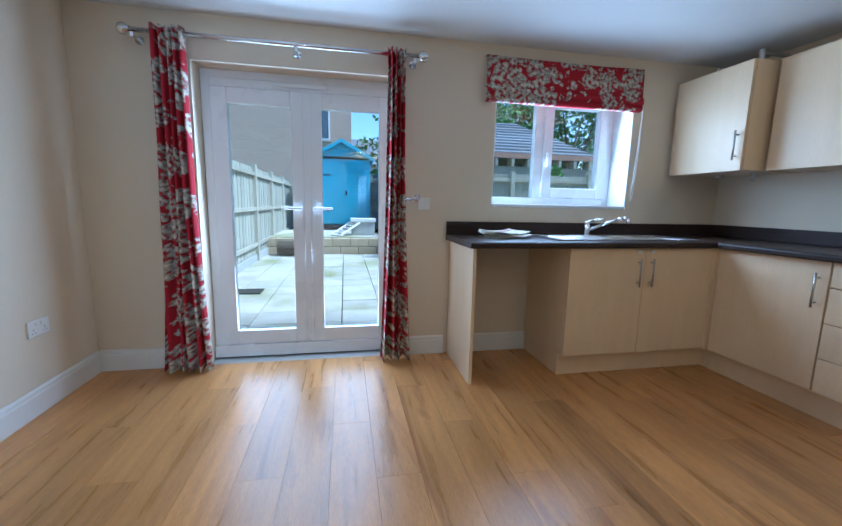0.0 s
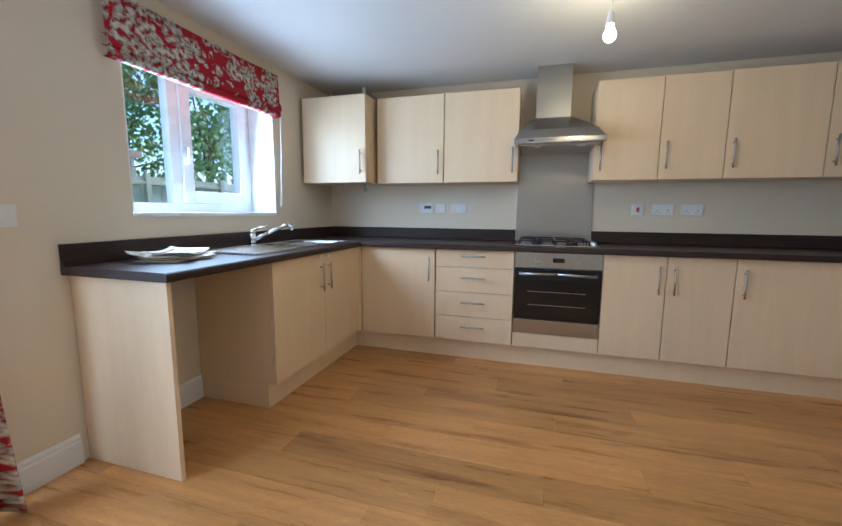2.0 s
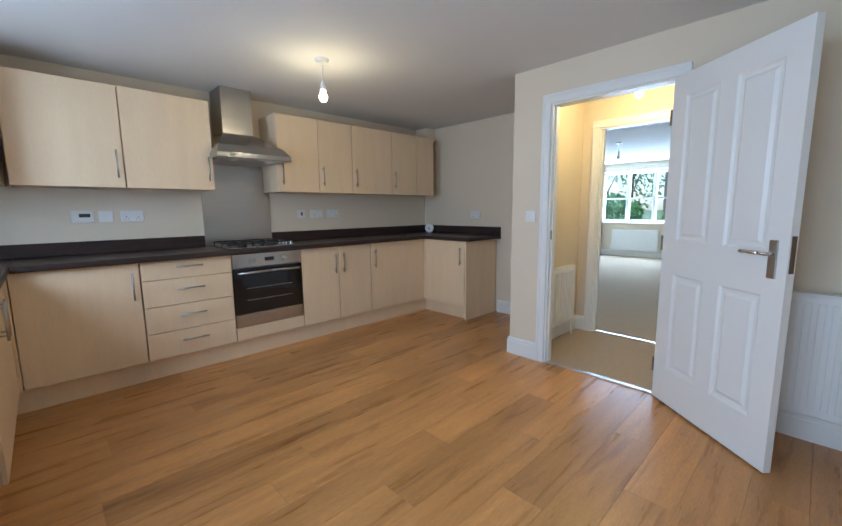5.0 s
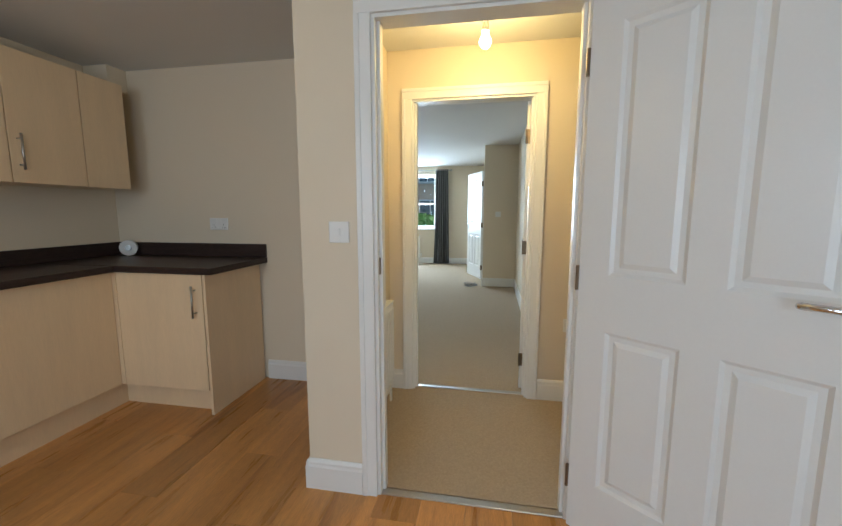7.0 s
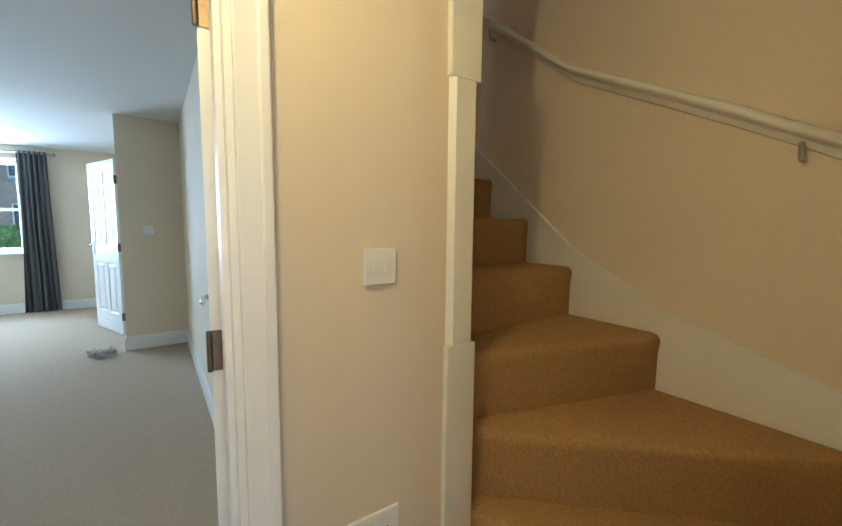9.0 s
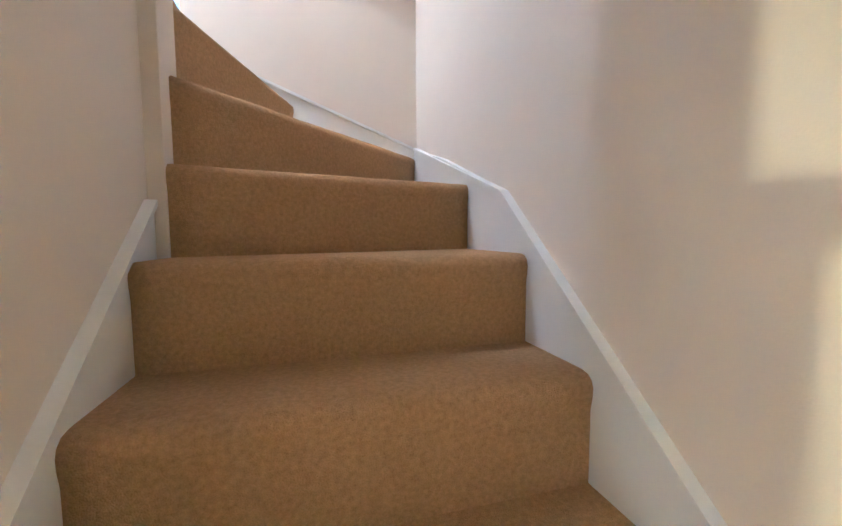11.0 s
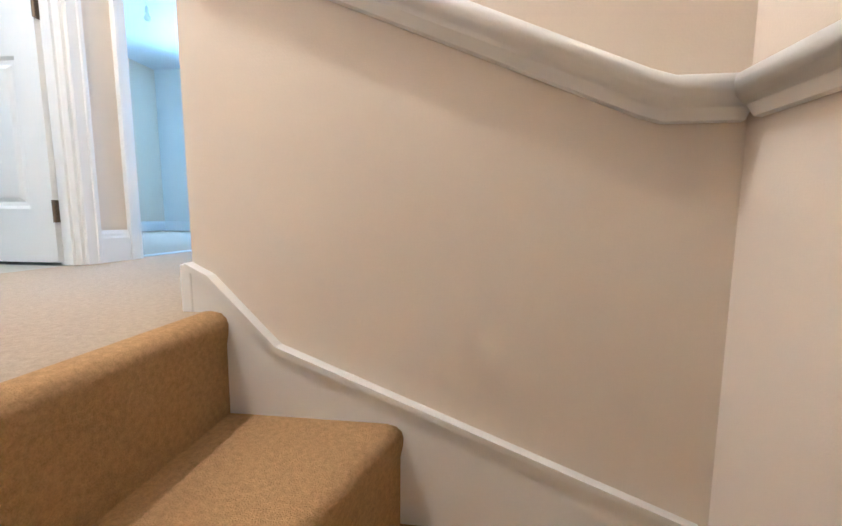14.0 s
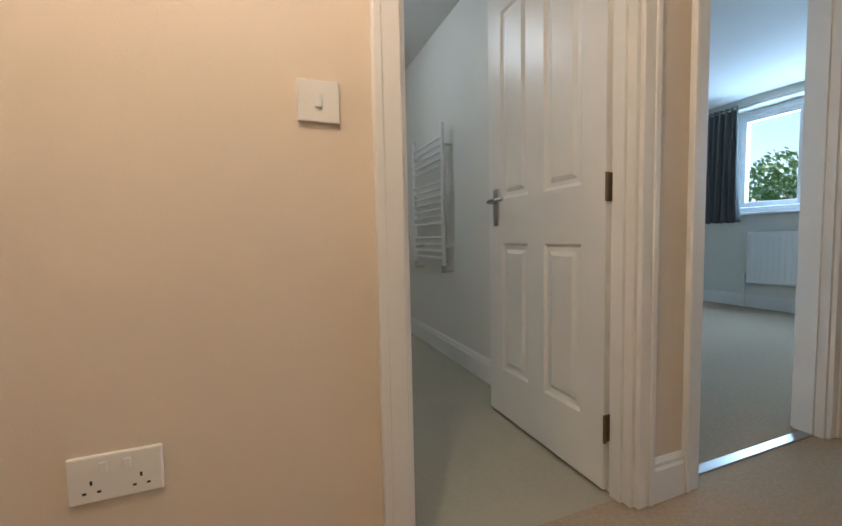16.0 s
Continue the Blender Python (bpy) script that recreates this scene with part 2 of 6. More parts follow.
def floral():
    """Red cloth with large cream and grey flowers and leaves."""
    m = mat("red_floral_curtain_cloth", (0.36, 0.018, 0.03), 0.85, var=0.15, scale=12, fine=500, bump=0.25, spec=0.15)
    nt = m.node_tree
    N, K = nt.nodes, nt.links
    b = N["Principled BSDF"]
    base = b.inputs["Base Color"].links[0].from_socket
    uv = N.new("ShaderNodeUVMap")
    warp = N.new("ShaderNodeTexNoise")
    warp.inputs["Scale"].default_value, warp.inputs["Detail"].default_value = 13, 3
    K.new(uv.outputs[0], warp.inputs["Vector"])
    ad = N.new("ShaderNodeVectorMath")
    ad.operation = "MULTIPLY_ADD"
    ad.inputs[1].default_value = (0.10, 0.10, 0.0)
    K.new(warp.outputs["Color"], ad.inputs[0])
    K.new(uv.outputs[0], ad.inputs[2])
    vo = N.new("ShaderNodeTexVoronoi")
    vo.inputs["Scale"].default_value = 7.5
    K.new(ad.outputs[0], vo.inputs["Vector"])
    vo2 = N.new("ShaderNodeTexVoronoi")
    vo2.inputs["Scale"].default_value = 17.0
    K.new(ad.outputs[0], vo2.inputs["Vector"])
    petals = N.new("ShaderNodeTexNoise")
    petals.inputs["Scale"].default_value, petals.inputs["Detail"].default_value = 34, 5
    K.new(uv.outputs[0], petals.inputs["Vector"])

    def ramp(src, a, c):
        r = N.new("ShaderNodeMapRange")
        r.inputs["From Min"].default_value, r.inputs["From Max"].default_value = a, c
        K.new(src, r.inputs["Value"])
        return r.outputs[0]

    big = ramp(vo.outputs["Distance"], 0.60, 0.54)
    small = ramp(vo2.outputs["Distance"], 0.33, 0.28)
    holes = ramp(petals.outputs["Fac"], 0.40, 0.48)
    mxm = N.new("ShaderNodeMath")
    mxm.operation = "MAXIMUM"
    K.new(big, mxm.inputs[0])
    K.new(small, mxm.inputs[1])
    mul = N.new("ShaderNodeMath")
    mul.operation = "MULTIPLY"
    K.new(mxm.outputs[0], mul.inputs[0])
    K.new(holes, mul.inputs[1])
    tint = N.new("ShaderNodeMix")
    tint.data_type = "RGBA"
    tint.inputs[6].default_value, tint.inputs[7].default_value = (0.22, 0.20, 0.17, 1), (0.66, 0.60, 0.50, 1)
    K.new(ramp(petals.outputs["Fac"], 0.44, 0.62), tint.inputs["Factor"])
    mx = N.new("ShaderNodeMix")
    mx.data_type = "RGBA"
    K.new(mul.outputs[0], mx.inputs["Factor"])
    K.new(base, mx.inputs[6])
    K.new(tint.outputs[2], mx.inputs[7])
    K.new(mx.outputs[2], b.inputs["Base Color"])
    return m


FLORAL = floral()


def glass_mat():
    m = bpy.data.materials.new("window_glass")
    m.use_nodes = True
    N, K = m.node_tree.nodes, m.node_tree.links
    clear, gloss, mixer = N.new("ShaderNodeBsdfTransparent"), N.new("ShaderNodeBsdfGlossy"), N.new("ShaderNodeMixShader")
    clear.inputs["Color"].default_value = (0.95, 0.98, 0.97, 1)
    gloss.inputs["Roughness"].default_value = 0.01
    mixer.inputs[0].default_value = 0.05
    K.new(clear.outputs[0], mixer.inputs[1])
    K.new(gloss.outputs[0], mixer.inputs[2])
    K.new(mixer.outputs[0], N["Material Output"].inputs["Surface"])
    return m


GLASS = glass_mat()


def glow(name, color, strength):
    m = bpy.data.materials.new(name)
    m.use_nodes = True
    b = m.node_tree.nodes["Principled BSDF"]
    b.inputs["Emission Color"].default_value, b.inputs["Emission Strength"].default_value = (*color, 1), strength
    return m


BULB = glow("lit_bulb_glass", (1.0, 0.80, 0.45), 9.0)


# ---- building helpers ----
def box(bm, x0, x1, y0, y1, z0, z1, bevel=0.0):
    r = bmesh.ops.create_cube(bm, size=1.0, matrix=Matrix.LocRotScale(((x0 + x1) / 2, (y0 + y1) / 2, (z0 + z1) / 2), None, (abs(x1 - x0), abs(y1 - y0), abs(z1 - z0))))
    if bevel:
        es = list({e for v in r["verts"] for e in v.link_edges})
        bmesh.ops.bevel(bm, geom=es, offset=bevel, segments=2, affect="EDGES", profile=0.5)


def boxes(*dims, bevel=0.0):
    bm = bmesh.new()
    for d in dims:
        box(bm, *d, bevel=bevel)
    return bm


def rod(bm, a, b, r, seg=12, r2=None):
    a, b = Vector(a), Vector(b)
    d = b - a
    q = d.to_track_quat("Z", "Y").to_matrix().to_4x4()
    bmesh.ops.create_cone(bm, cap_ends=True, segments=seg, radius1=r, radius2=r if r2 is None else r2, depth=d.length, matrix=Matrix.Translation((a + b) / 2) @ q)


def tube(bm, pts, r, seg=10):
    """A round bar along a line of points, with ball joints."""
    for a, b in zip(pts, pts[1:]):
        rod(bm, a, b, r, seg)
    for p in pts:
        bmesh.ops.create_uvsphere(bm, u_segments=seg, v_segments=6, radius=r * 1.001, matrix=Matrix.Translation(p))


def ball(bm, c, r, sz=1.0, seg=16):
    bmesh.ops.create_uvsphere(bm, u_segments=seg, v_segments=seg // 2, radius=r, matrix=Matrix.LocRotScale(c, None, (1, 1, sz)))


def prism(bm, poly, z0, z1):
    lo = [bm.verts.new((x, y, z0)) for x, y in poly]
    hi = [bm.verts.new((x, y, z1)) for x, y in poly]
    n = len(poly)
    bm.faces.new(lo[::-1])
    bm.faces.new(hi)
    for i in range(n):
        bm.faces.new((lo[i], lo[(i + 1) % n], hi[(i + 1) % n], hi[i]))


def extrude(bm, poly, axis, a, b):
    """A flat outline in the other two axes (in order), drawn out along an axis from a to b."""
    def p(u, v, w):
        return {"x": (w, u, v), "y": (u, w, v), "z": (u, v, w)}[axis]
    lo = [bm.verts.new(p(u, v, a)) for u, v in poly]
    hi = [bm.verts.new(p(u, v, b)) for u, v in poly]
    n = len(poly)
    bm.faces.new(lo[::-1])
    bm.faces.new(hi)
    for i in range(n):
        bm.faces.new((lo[i], lo[(i + 1) % n], hi[(i + 1) % n], hi[i]))
    bmesh.ops.recalc_face_normals(bm, faces=bm.faces)


def finish(name, bm, material, smooth=False):
    bmesh.ops.recalc_face_normals(bm, faces=bm.faces)
    me = bpy.data.meshes.new(name)
    bm.to_mesh(me)
    bm.free()
    me.materials.append(material)
    if smooth:
        for f in me.polygons:
            f.use_smooth = True
    return me


def solid(name, bm, material, label, category="", kind="structure", smooth=False, group=""):
    return tagged(new(name, finish(name, bm, material, smooth)), label, category or name.split("_")[0], group, kind)


def thing(name, at, label, category, group="", kind="", turn=0.0):
    ob = new(name)
    ob.empty_display_size = 0.1
    ob.matrix_world = pose(*at, 0, 0, turn)
    return tagged(ob, label, category, group, kind)


def origin(ob):
    p = Vector(ob.location)
    while ob.parent:
        ob = ob.parent
        p += ob.location
    return p


def part(name, bm, material, parent, label="", smooth=False, local=False):
    """Links a bmesh as one mesh object under a thing or a part; its points are in the world's metres, or the parent's if local."""
    if not local:
        bmesh.ops.translate(bm, verts=bm.verts, vec=-origin(parent))
    ob = new(name, finish(name, bm, material, smooth))
    ob.parent = parent
    if label:
        ob["label"] = label
    return ob


def wall_boxes(axis, a0, a1, s0, s1, z0, z1, openings=()):
    """A wall across an axis from a0 to a1, along s, with rectangular openings (s0, s1, z0, z1)."""
    bm = bmesh.new()
    def add(p, q, za, zb):
        if q - p > 1e-4 and zb - za > 1e-4:
            box(bm, *((a0, a1, p, q) if axis == "x" else (p, q, a0, a1)), za, zb)
    at = s0
    for p, q, za, zb in sorted(openings):
        add(at, p, z0, z1)
        add(p, q, z0, za)
        add(p, q, zb, z1)
        at = q
    add(at, s1, z0, z1)
    return bm


# ---- the shell ----
H, L, U = 2.25, 2.63, 4.95   # ground ceiling, upper floor, upper ceiling
solid("wall_north", wall_boxes("y", 3.44, 3.74, -1.84, 3.2, -0.02, 5.2, [(-1.06, 0.28, -0.02, 1.98), (0.94, 2.08, 1.12, 2.05)]), CREAM, "cream painted kitchen wall with the garden door", "wall")
solid("wall_west", wall_boxes("x", -1.84, -1.72, -0.18, 3.44, -0.02, 5.2), CREAM, "cream painted plaster kitchen wall", "wall")
solid("wall_east", wall_boxes("x", 2.94, 3.2, -1.12, 3.44, -0.02, 5.2), CREAM, "cream painted kitchen wall behind the hob", "wall")
solid("wall_kitchen_south", wall_boxes("y", -0.18, -0.08, -1.72, 0.88, 0, H, [(-0.24, 0.575, -0.01, 1.985)]), CREAM, "cream painted wall with the hall door opening", "wall")
solid("wall_hall_east", wall_boxes("x", 0.78, 0.88, -1.12, -0.18, 0, H), CREAM, "cream painted return wall beside the kitchen cabinets", "wall")
solid("wall_hall_south", wall_boxes("y", -1.22, -1.12, -0.72, 3.2, 0, H + 0.05, [(-0.165, 0.63, -0.01, 1.96)]), CREAM, "cream painted wall with the living room door opening", "wall")
solid("wall_living_west", wall_boxes("x", -0.42, -0.30, -7.85, -1.22, 0, H + 0.05), CREAM, "pale painted living room wall", "wall")
solid("wall_lobby", boxes((-0.30, 0.23, -5.19, -5.09, 0, H + 0.05), (0.13, 0.23, -5.72, -5.19, 0, H + 0.05), (0.13, 0.23, -7.85, -6.52, 0, H + 0.05), (0.13, 0.23, -6.52, -5.72, 2.0, H + 0.05)), CREAM, "pale painted lobby wall jutting into the living room", "wall")
solid("wall_front", wall_boxes("y", -8.12, -7.85, -1.84, 3.7, -0.02, 2.45, [(1.42, 3.2, 0.82, 2.12)]), CREAM, "pale painted front wall with the living room window", "wall")
solid("wall_front_upper", wall_boxes("y", -8.12, -7.85, -1.84, 3.7, 2.45, 5.2, [(-1.2, 0.1, 3.66, 4.84), (1.2, 2.6, 3.66, 4.84)]), BATHPAINT, "white painted bedroom wall with a window", "wall")
solid("wall_living_east", wall_boxes("x", 3.45, 3.7, -7.85, -1.12, -0.02, 5.2), CREAM, "pale painted living room wall", "wall")
solid("wall_stair_west", wall_boxes("x", -1.72, -1.6, -8.0, -0.18, -0.02, 5.2), LANDPAINT, "magnolia painted stairwell wall with a handrail", "wall")
solid("wall_stair_north", wall_boxes("y", -0.30, -0.18, -1.6, -0.62, 0, U, ()), LANDPAINT, "magnolia painted wall at the foot of the stairs", "wall")
solid("wall_stair_south", wall_boxes("y", -3.32, -3.22, -1.6, -0.55, 0, U), LANDPAINT, "magnolia painted wall at the head of the stairs", "wall")
solid("wall_stair_inner", boxes((-0.72, -0.62, -2.28, -1.221, 0, U)), LANDPAINT, "magnolia painted wall beside the stairs", "wall")
solid("wall_landing_north", boxes((-0.62, 0.45, -2.28, -2.18, L, U)), LANDPAINT, "magnolia painted wall beside the landing", "wall")
solid("wall_stair_upper", boxes((-0.72, -0.62, -1.221, -0.30, H + 0.02, U)), LANDPAINT, "magnolia painted wall above the hall", "wall")
solid("wall_landing_east", wall_boxes("x", 0.45, 0.55, -5.1, -2.18, L, U, [(-3.90, -3.14, L - 0.01, L + 1.985), (-4.96, -4.15, L - 0.01, L + 1.985)]), LANDPAINT, "magnolia painted landing wall with two door openings", "wall")
solid("wall_landing_south", wall_boxes("y", -5.1, -5.0, -1.6, 0.45, L, U, [(-0.42, 0.36, L - 0.01, L + 1.985)]), LANDPAINT, "magnolia painted landing wall with a bedroom door", "wall")
solid("wall_landing_west", wall_boxes("x", -0.67, -0.57, -5.0, -3.32, L, U), LANDPAINT, "magnolia painted landing wall", "wall")
solid("wall_bath_south", wall_boxes("y", -4.12, -4.02, 0.55, 3.45, L, U), BATHPAINT, "white painted bathroom wall with a towel radiator", "wall")
solid("wall_bath_north", wall_boxes("y", -2.28, -2.18, 0.45, 3.45, L, U), BATHPAINT, "white painted bathroom wall", "wall")
solid("wall_bed_divider", wall_boxes("x", 0.45, 0.55, -7.85, -5.1, L, U), BATHPAINT, "white painted bedroom wall", "wall")

solid("ceiling", boxes((-1.84, 3.2, -0.13, 3.74, H, H + 0.14), (0.88, 3.2, -1.12, -0.13, H, H + 0.14), (-0.62, 0.88, -1.17, -0.13, H, H + 0.14)), CEIL, "white painted kitchen and hall ceiling", "ceiling")
solid("ceiling_living", boxes((-0.36, 3.6, -8.0, -1.17, H + 0.05, H + 0.16)), CEIL, "white painted living room ceiling", "ceiling")
solid("ceiling_upper", boxes((-1.84, 3.7, -8.12, 3.74, U, U + 0.15)), CEIL, "white painted upstairs ceiling", "ceiling")
solid("floor_slab", boxes((-1.84, 3.7, -8.12, 3.74, -0.25, -0.012)), CONCRETE, "plain concrete slab beneath the floor coverings", "floor")
solid("floor_carpet_hall", boxes((-0.72, 0.78, -1.17, -0.13, -0.011, 0.004)), CARPET, "beige carpet in the hall", "carpet")
solid("floor_carpet_living", boxes((-0.30, 3.45, -7.85, -1.17, -0.011, 0.003)), CARPET, "pale beige carpet, marked in places, in the living room", "carpet")
# continues the stair carpet; daylight is put into the paler colour
solid("floor_landing", boxes((-0.587, 0.50, -3.22, -2.28, L - 0.2, L), (-0.57, 0.50, -5.05, -3.22, L - 0.2, L - 0.0005)), CARPET, "stair carpet on the landing, coloured paler for the daylight", "carpet")
solid("floor_bath", boxes((0.50, 3.45, -4.07, -2.28, L - 0.2, L - 0.002)), VINYL, "pale vinyl floor of the bathroom", "floor")
solid("floor_bedroom", boxes((0.50, 3.45, -7.85, -4.07, L - 0.2, L - 0.001), (-1.6, 0.50, -7.85, -5.05, L - 0.2, L - 0.001)), CARPET, "beige bedroom carpet", "carpet")
solid("floor_void", boxes((-1.84, 3.2, -0.13, 3.74, L - 0.15, L)), CONCRETE, "plain upper floor above the kitchen", "floor")


def skirting(name, runs, z=0.0, h=0.14):
    """Runs: (axis, face, from, to, side): a moulded board on a wall's face."""
    ob = thing(name, (runs[0][2], runs[0][1], z) if runs[0][0] == "y" else (runs[0][1], runs[0][2], z), "white gloss painted moulded skirting board", "skirting", kind="structure")
    for axis, face, a, b, side in runs:
        prof = [(0, 0), (0.016, 0), (0.016, h - 0.035), (0.012, h - 0.025), (0.012, h - 0.014), (0.005, h), (0, h)]
        bm = bmesh.new()
        extrude(bm, [(face + side * u, z + v) for u, v in prof], "x" if axis == "y" else "y", a, b)
        part("board", bm, WHITE, ob)
    return ob


# axis "y": the face looks along y and the board runs along x
skirting("baseboard_kitchen", [("y", 3.44, -1.704, -1.06, -1), ("y", 3.44, 0.28, 0.60, -1), ("y", 3.44, 0.652, 1.27, -1), ("x", -1.72, -0.08, 3.44, 1), ("y", -0.08, -1.704, -0.305, 1), ("y", -0.08, 0.63, 0.88, 1), ("x", 0.88, -1.12, -0.064, 1), ("y", -1.12, 0.896, 1.72, 1)])
skirting("baseboard_hall", [("y", -1.12, -0.655, -0.22, 1), ("y", -1.12, 0.685, 0.78, 1), ("x", 0.78, -1.104, -0.18, -1)])
skirting("baseboard_living", [("x", -0.30, -5.09, -1.22, 1), ("y", -5.09, -0.284, 0.23, 1), ("x", 0.23, -5.65, -5.074, 1), ("x", 0.23, -7.85, -6.6, 1), ("y", -7.85, 0.246, 3.45, 1), ("x", 3.45, -7.834, -1.22, -1)])
skirting("baseboard_upstairs", [("x", 0.45, -3.07, -2.28, -1), ("x", 0.45, -4.095, -3.955, -1), ("y", -4.02, 0.55, 3.45, 1), ("y", -7.85, 0.55, 3.45, 1), ("x", 3.45, -7.834, -4.12, -1), ("x", -0.57, -5.0, -3.335, 1)], z=L)


def door_trim(name, axis, f0, f1, a, b, top, z=0.0, w=0.065):
    """Lining through the wall between faces f0 < f1 and architraves on both faces, round an opening a to b."""
    ob = thing(name, (a, f0, z) if axis == "y" else (f0, a, z), "white gloss painted door lining and architrave", "door frame", kind="structure")
    def bx(u0, u1, v0, v1, z0, z1, bevel=0.0):
        return boxes((u0, u1, v0, v1, z0, z1) if axis == "y" else (v0, v1, u0, u1, z0, z1), bevel=bevel)
    part("lining", bx(a, a + 0.025, f0, f1, z, top), WHITE, ob)
    part("lining", bx(b - 0.025, b, f0, f1, z, top), WHITE, ob)
    part("lining", bx(a + 0.025, b - 0.025, f0, f1, top - 0.025, top), WHITE, ob)
    for v0, v1 in ((f0 - 0.016, f0), (f1, f1 + 0.016)):
        lip0, lip1 = (v0 - 0.005, v1) if v0 < f0 else (v0, v1 + 0.005)
        for u0, u1, e0, e1 in ((a - w + 0.012, a + 0.012, a - w + 0.012, a - w + 0.034), (b - 0.012, b + w - 0.012, b + w - 0.034, b + w - 0.012)):
            arch = part("architrave", bx(u0, u1, v0, v1, z, top - 0.012, 0.003), WHITE, ob)
            part("moulding", bx(e0, e1, lip0, lip1, z, top - 0.012, 0.004), WHITE, arch)
        head = part("architrave", bx(a - w + 0.012, b + w - 0.012, v0, v1, top - 0.012, top + w - 0.012, 0.003), WHITE, ob)
        part("moulding", bx(a - w + 0.012, b + w - 0.012, lip0, lip1, top + w - 0.034, top + w - 0.012, 0.004), WHITE, head)
    mid = (f0 + f1) / 2
    part("door_stop", bx(a + 0.025, a + 0.037, mid - 0.02, mid + 0.02, z, top - 0.025), WHITE, ob)
    part("door_stop", bx(b - 0.037, b - 0.025, mid - 0.02, mid + 0.02, z, top - 0.025), WHITE, ob)
    return ob


kd = door_trim("door_frame_kitchen", "y", -0.18, -0.08, -0.24, 0.575, 1.985)
part("strike_plate", boxes((0.545, 0.551, -0.14, -0.10, 0.98, 1.05), bevel=0.001), BRONZE, kd, "dark metal strike plate")
door_trim("door_frame_living", "y", -1.22, -1.12, -0.165, 0.63, 1.96)
door_trim("door_frame_lobby", "x", 0.13, 0.23, -6.52, -5.72, 2.0)
door_trim("door_frame_bath", "x", 0.45, 0.55, -3.90, -3.14, L + 1.985, L)
door_trim("door_frame_bedroom", "x", 0.45, 0.55, -4.96, -4.15, L + 1.985, L)
door_trim("door_frame_bedroom_south", "y", -5.1, -5.0, -0.42, 0.36, L + 1.985, L)
thr = thing("threshold_strip", (0.14, -0.10, 0), "thin metal threshold strip between laminate and carpet", "threshold", kind="structure")
part("strip", boxes((-0.215, 0.55, -0.118, -0.082, 0.0, 0.007), bevel=0.002), SATIN, thr)
thr2 = thing("threshold_strip", (0.5, -4.6, L), "thin bright metal threshold strip at the bedroom door", "threshold", kind="structure")
part("strip", boxes((0.48, 0.52, -4.93, -4.18, L - 0.001, L + 0.006), bevel=0.002), SATIN, thr2)
thr3 = thing("threshold_strip", (0.24, -1.17, 0), "thin metal threshold strip at the living room door", "threshold", kind="structure")
part("strip", boxes((-0.14, 0.605, -1.19, -1.155, 0.0, 0.009), bevel=0.002), SATIN, thr3)


def panel_door(name, hinge, turn, width, label, flip=1, height=1.96):
    """A white moulded four-panel door. The hinge edge stands at the origin; the leaf runs along local +x; flip puts the hinge knuckles on the other face."""
    ob = thing(name, hinge, label, "door", turn=turn)
    t = 0.018
    leaf = bmesh.new()
    w, s = width, 0.105
    mid = w / 2
    rails = [(0.012, 0.23), (0.82, 1.02), (height - 0.12, height)]
    for z0, z1 in rails:
        box(leaf, 0, w, -t, t, z0, z1)
    for x0, x1 in ((0, s), (mid - 0.05, mid + 0.05), (w - s, w)):
        box(leaf, x0, x1, -t, t, 0.23, 0.82)
        box(leaf, x0, x1, -t, t, 1.02, height - 0.12)
    part("leaf", leaf, WHITE, ob, local=True)
    for x0, x1 in ((s, mid - 0.05), (mid + 0.05, w - s)):
        for z0, z1 in ((0.23, 0.82), (1.02, height - 0.12)):
            bm = bmesh.new()
            for side in (-1, 1):
                rings = []
                for inset, depth in ((0.0, t), (0.012, t - 0.009), (0.028, t - 0.010), (0.045, t - 0.002)):
                    rings.append([bm.verts.new((x, side * depth, z)) for x, z in ((x0 + inset, z0 + inset), (x1 - inset, z0 + inset), (x1 - inset, z1 - inset), (x0 + inset, z1 - inset))])
                for r0, r1 in zip(rings, rings[1:]):
                    for i in range(4):
                        bm.faces.new((r0[i], r0[(i + 1) % 4], r1[(i + 1) % 4], r1[i]))
                bm.faces.new(rings[-1])
            part("panel", bm, WHITE, ob, local=True)
    for side in (-1, 1):
        bm = bmesh.new()
        box(bm, w - 0.085, w - 0.045, side * t, side * (t + 0.007), 0.90, 1.07, bevel=0.003)
        plate = part("handle_plate", bm, SATIN, ob, "satin metal handle plate", local=True)
        bm = bmesh.new()
        tube(bm, [(w - 0.065, side * (t + 0.004), 1.01), (w - 0.065, side * (t + 0.045), 1.01), (w - 0.09, side * (t + 0.050), 1.012), (w - 0.18, side * (t + 0.048), 1.012)], 0.009)
        part("lever", bm, CHROME, plate, local=True, smooth=True)
    bm = bmesh.new()
    box(bm, w - 0.001, w + 0.002, -0.011, 0.011, 0.93, 1.09)
    part("latch_plate", bm, BRONZE, ob, local=True)
    for z in (0.22, 1.0, height - 0.22):
        bm = bmesh.new()
        rod(bm, (-0.006, flip * (t + 0.002), z - 0.045), (-0.006, flip * (t + 0.002), z + 0.045), 0.006)
        box(bm, -0.003, 0.0, -flip * t * 0.7, flip * t, z - 0.045, z + 0.045)
        part("hinge", bm, BRONZE, ob, "aged brass hinge", local=True)
    return ob


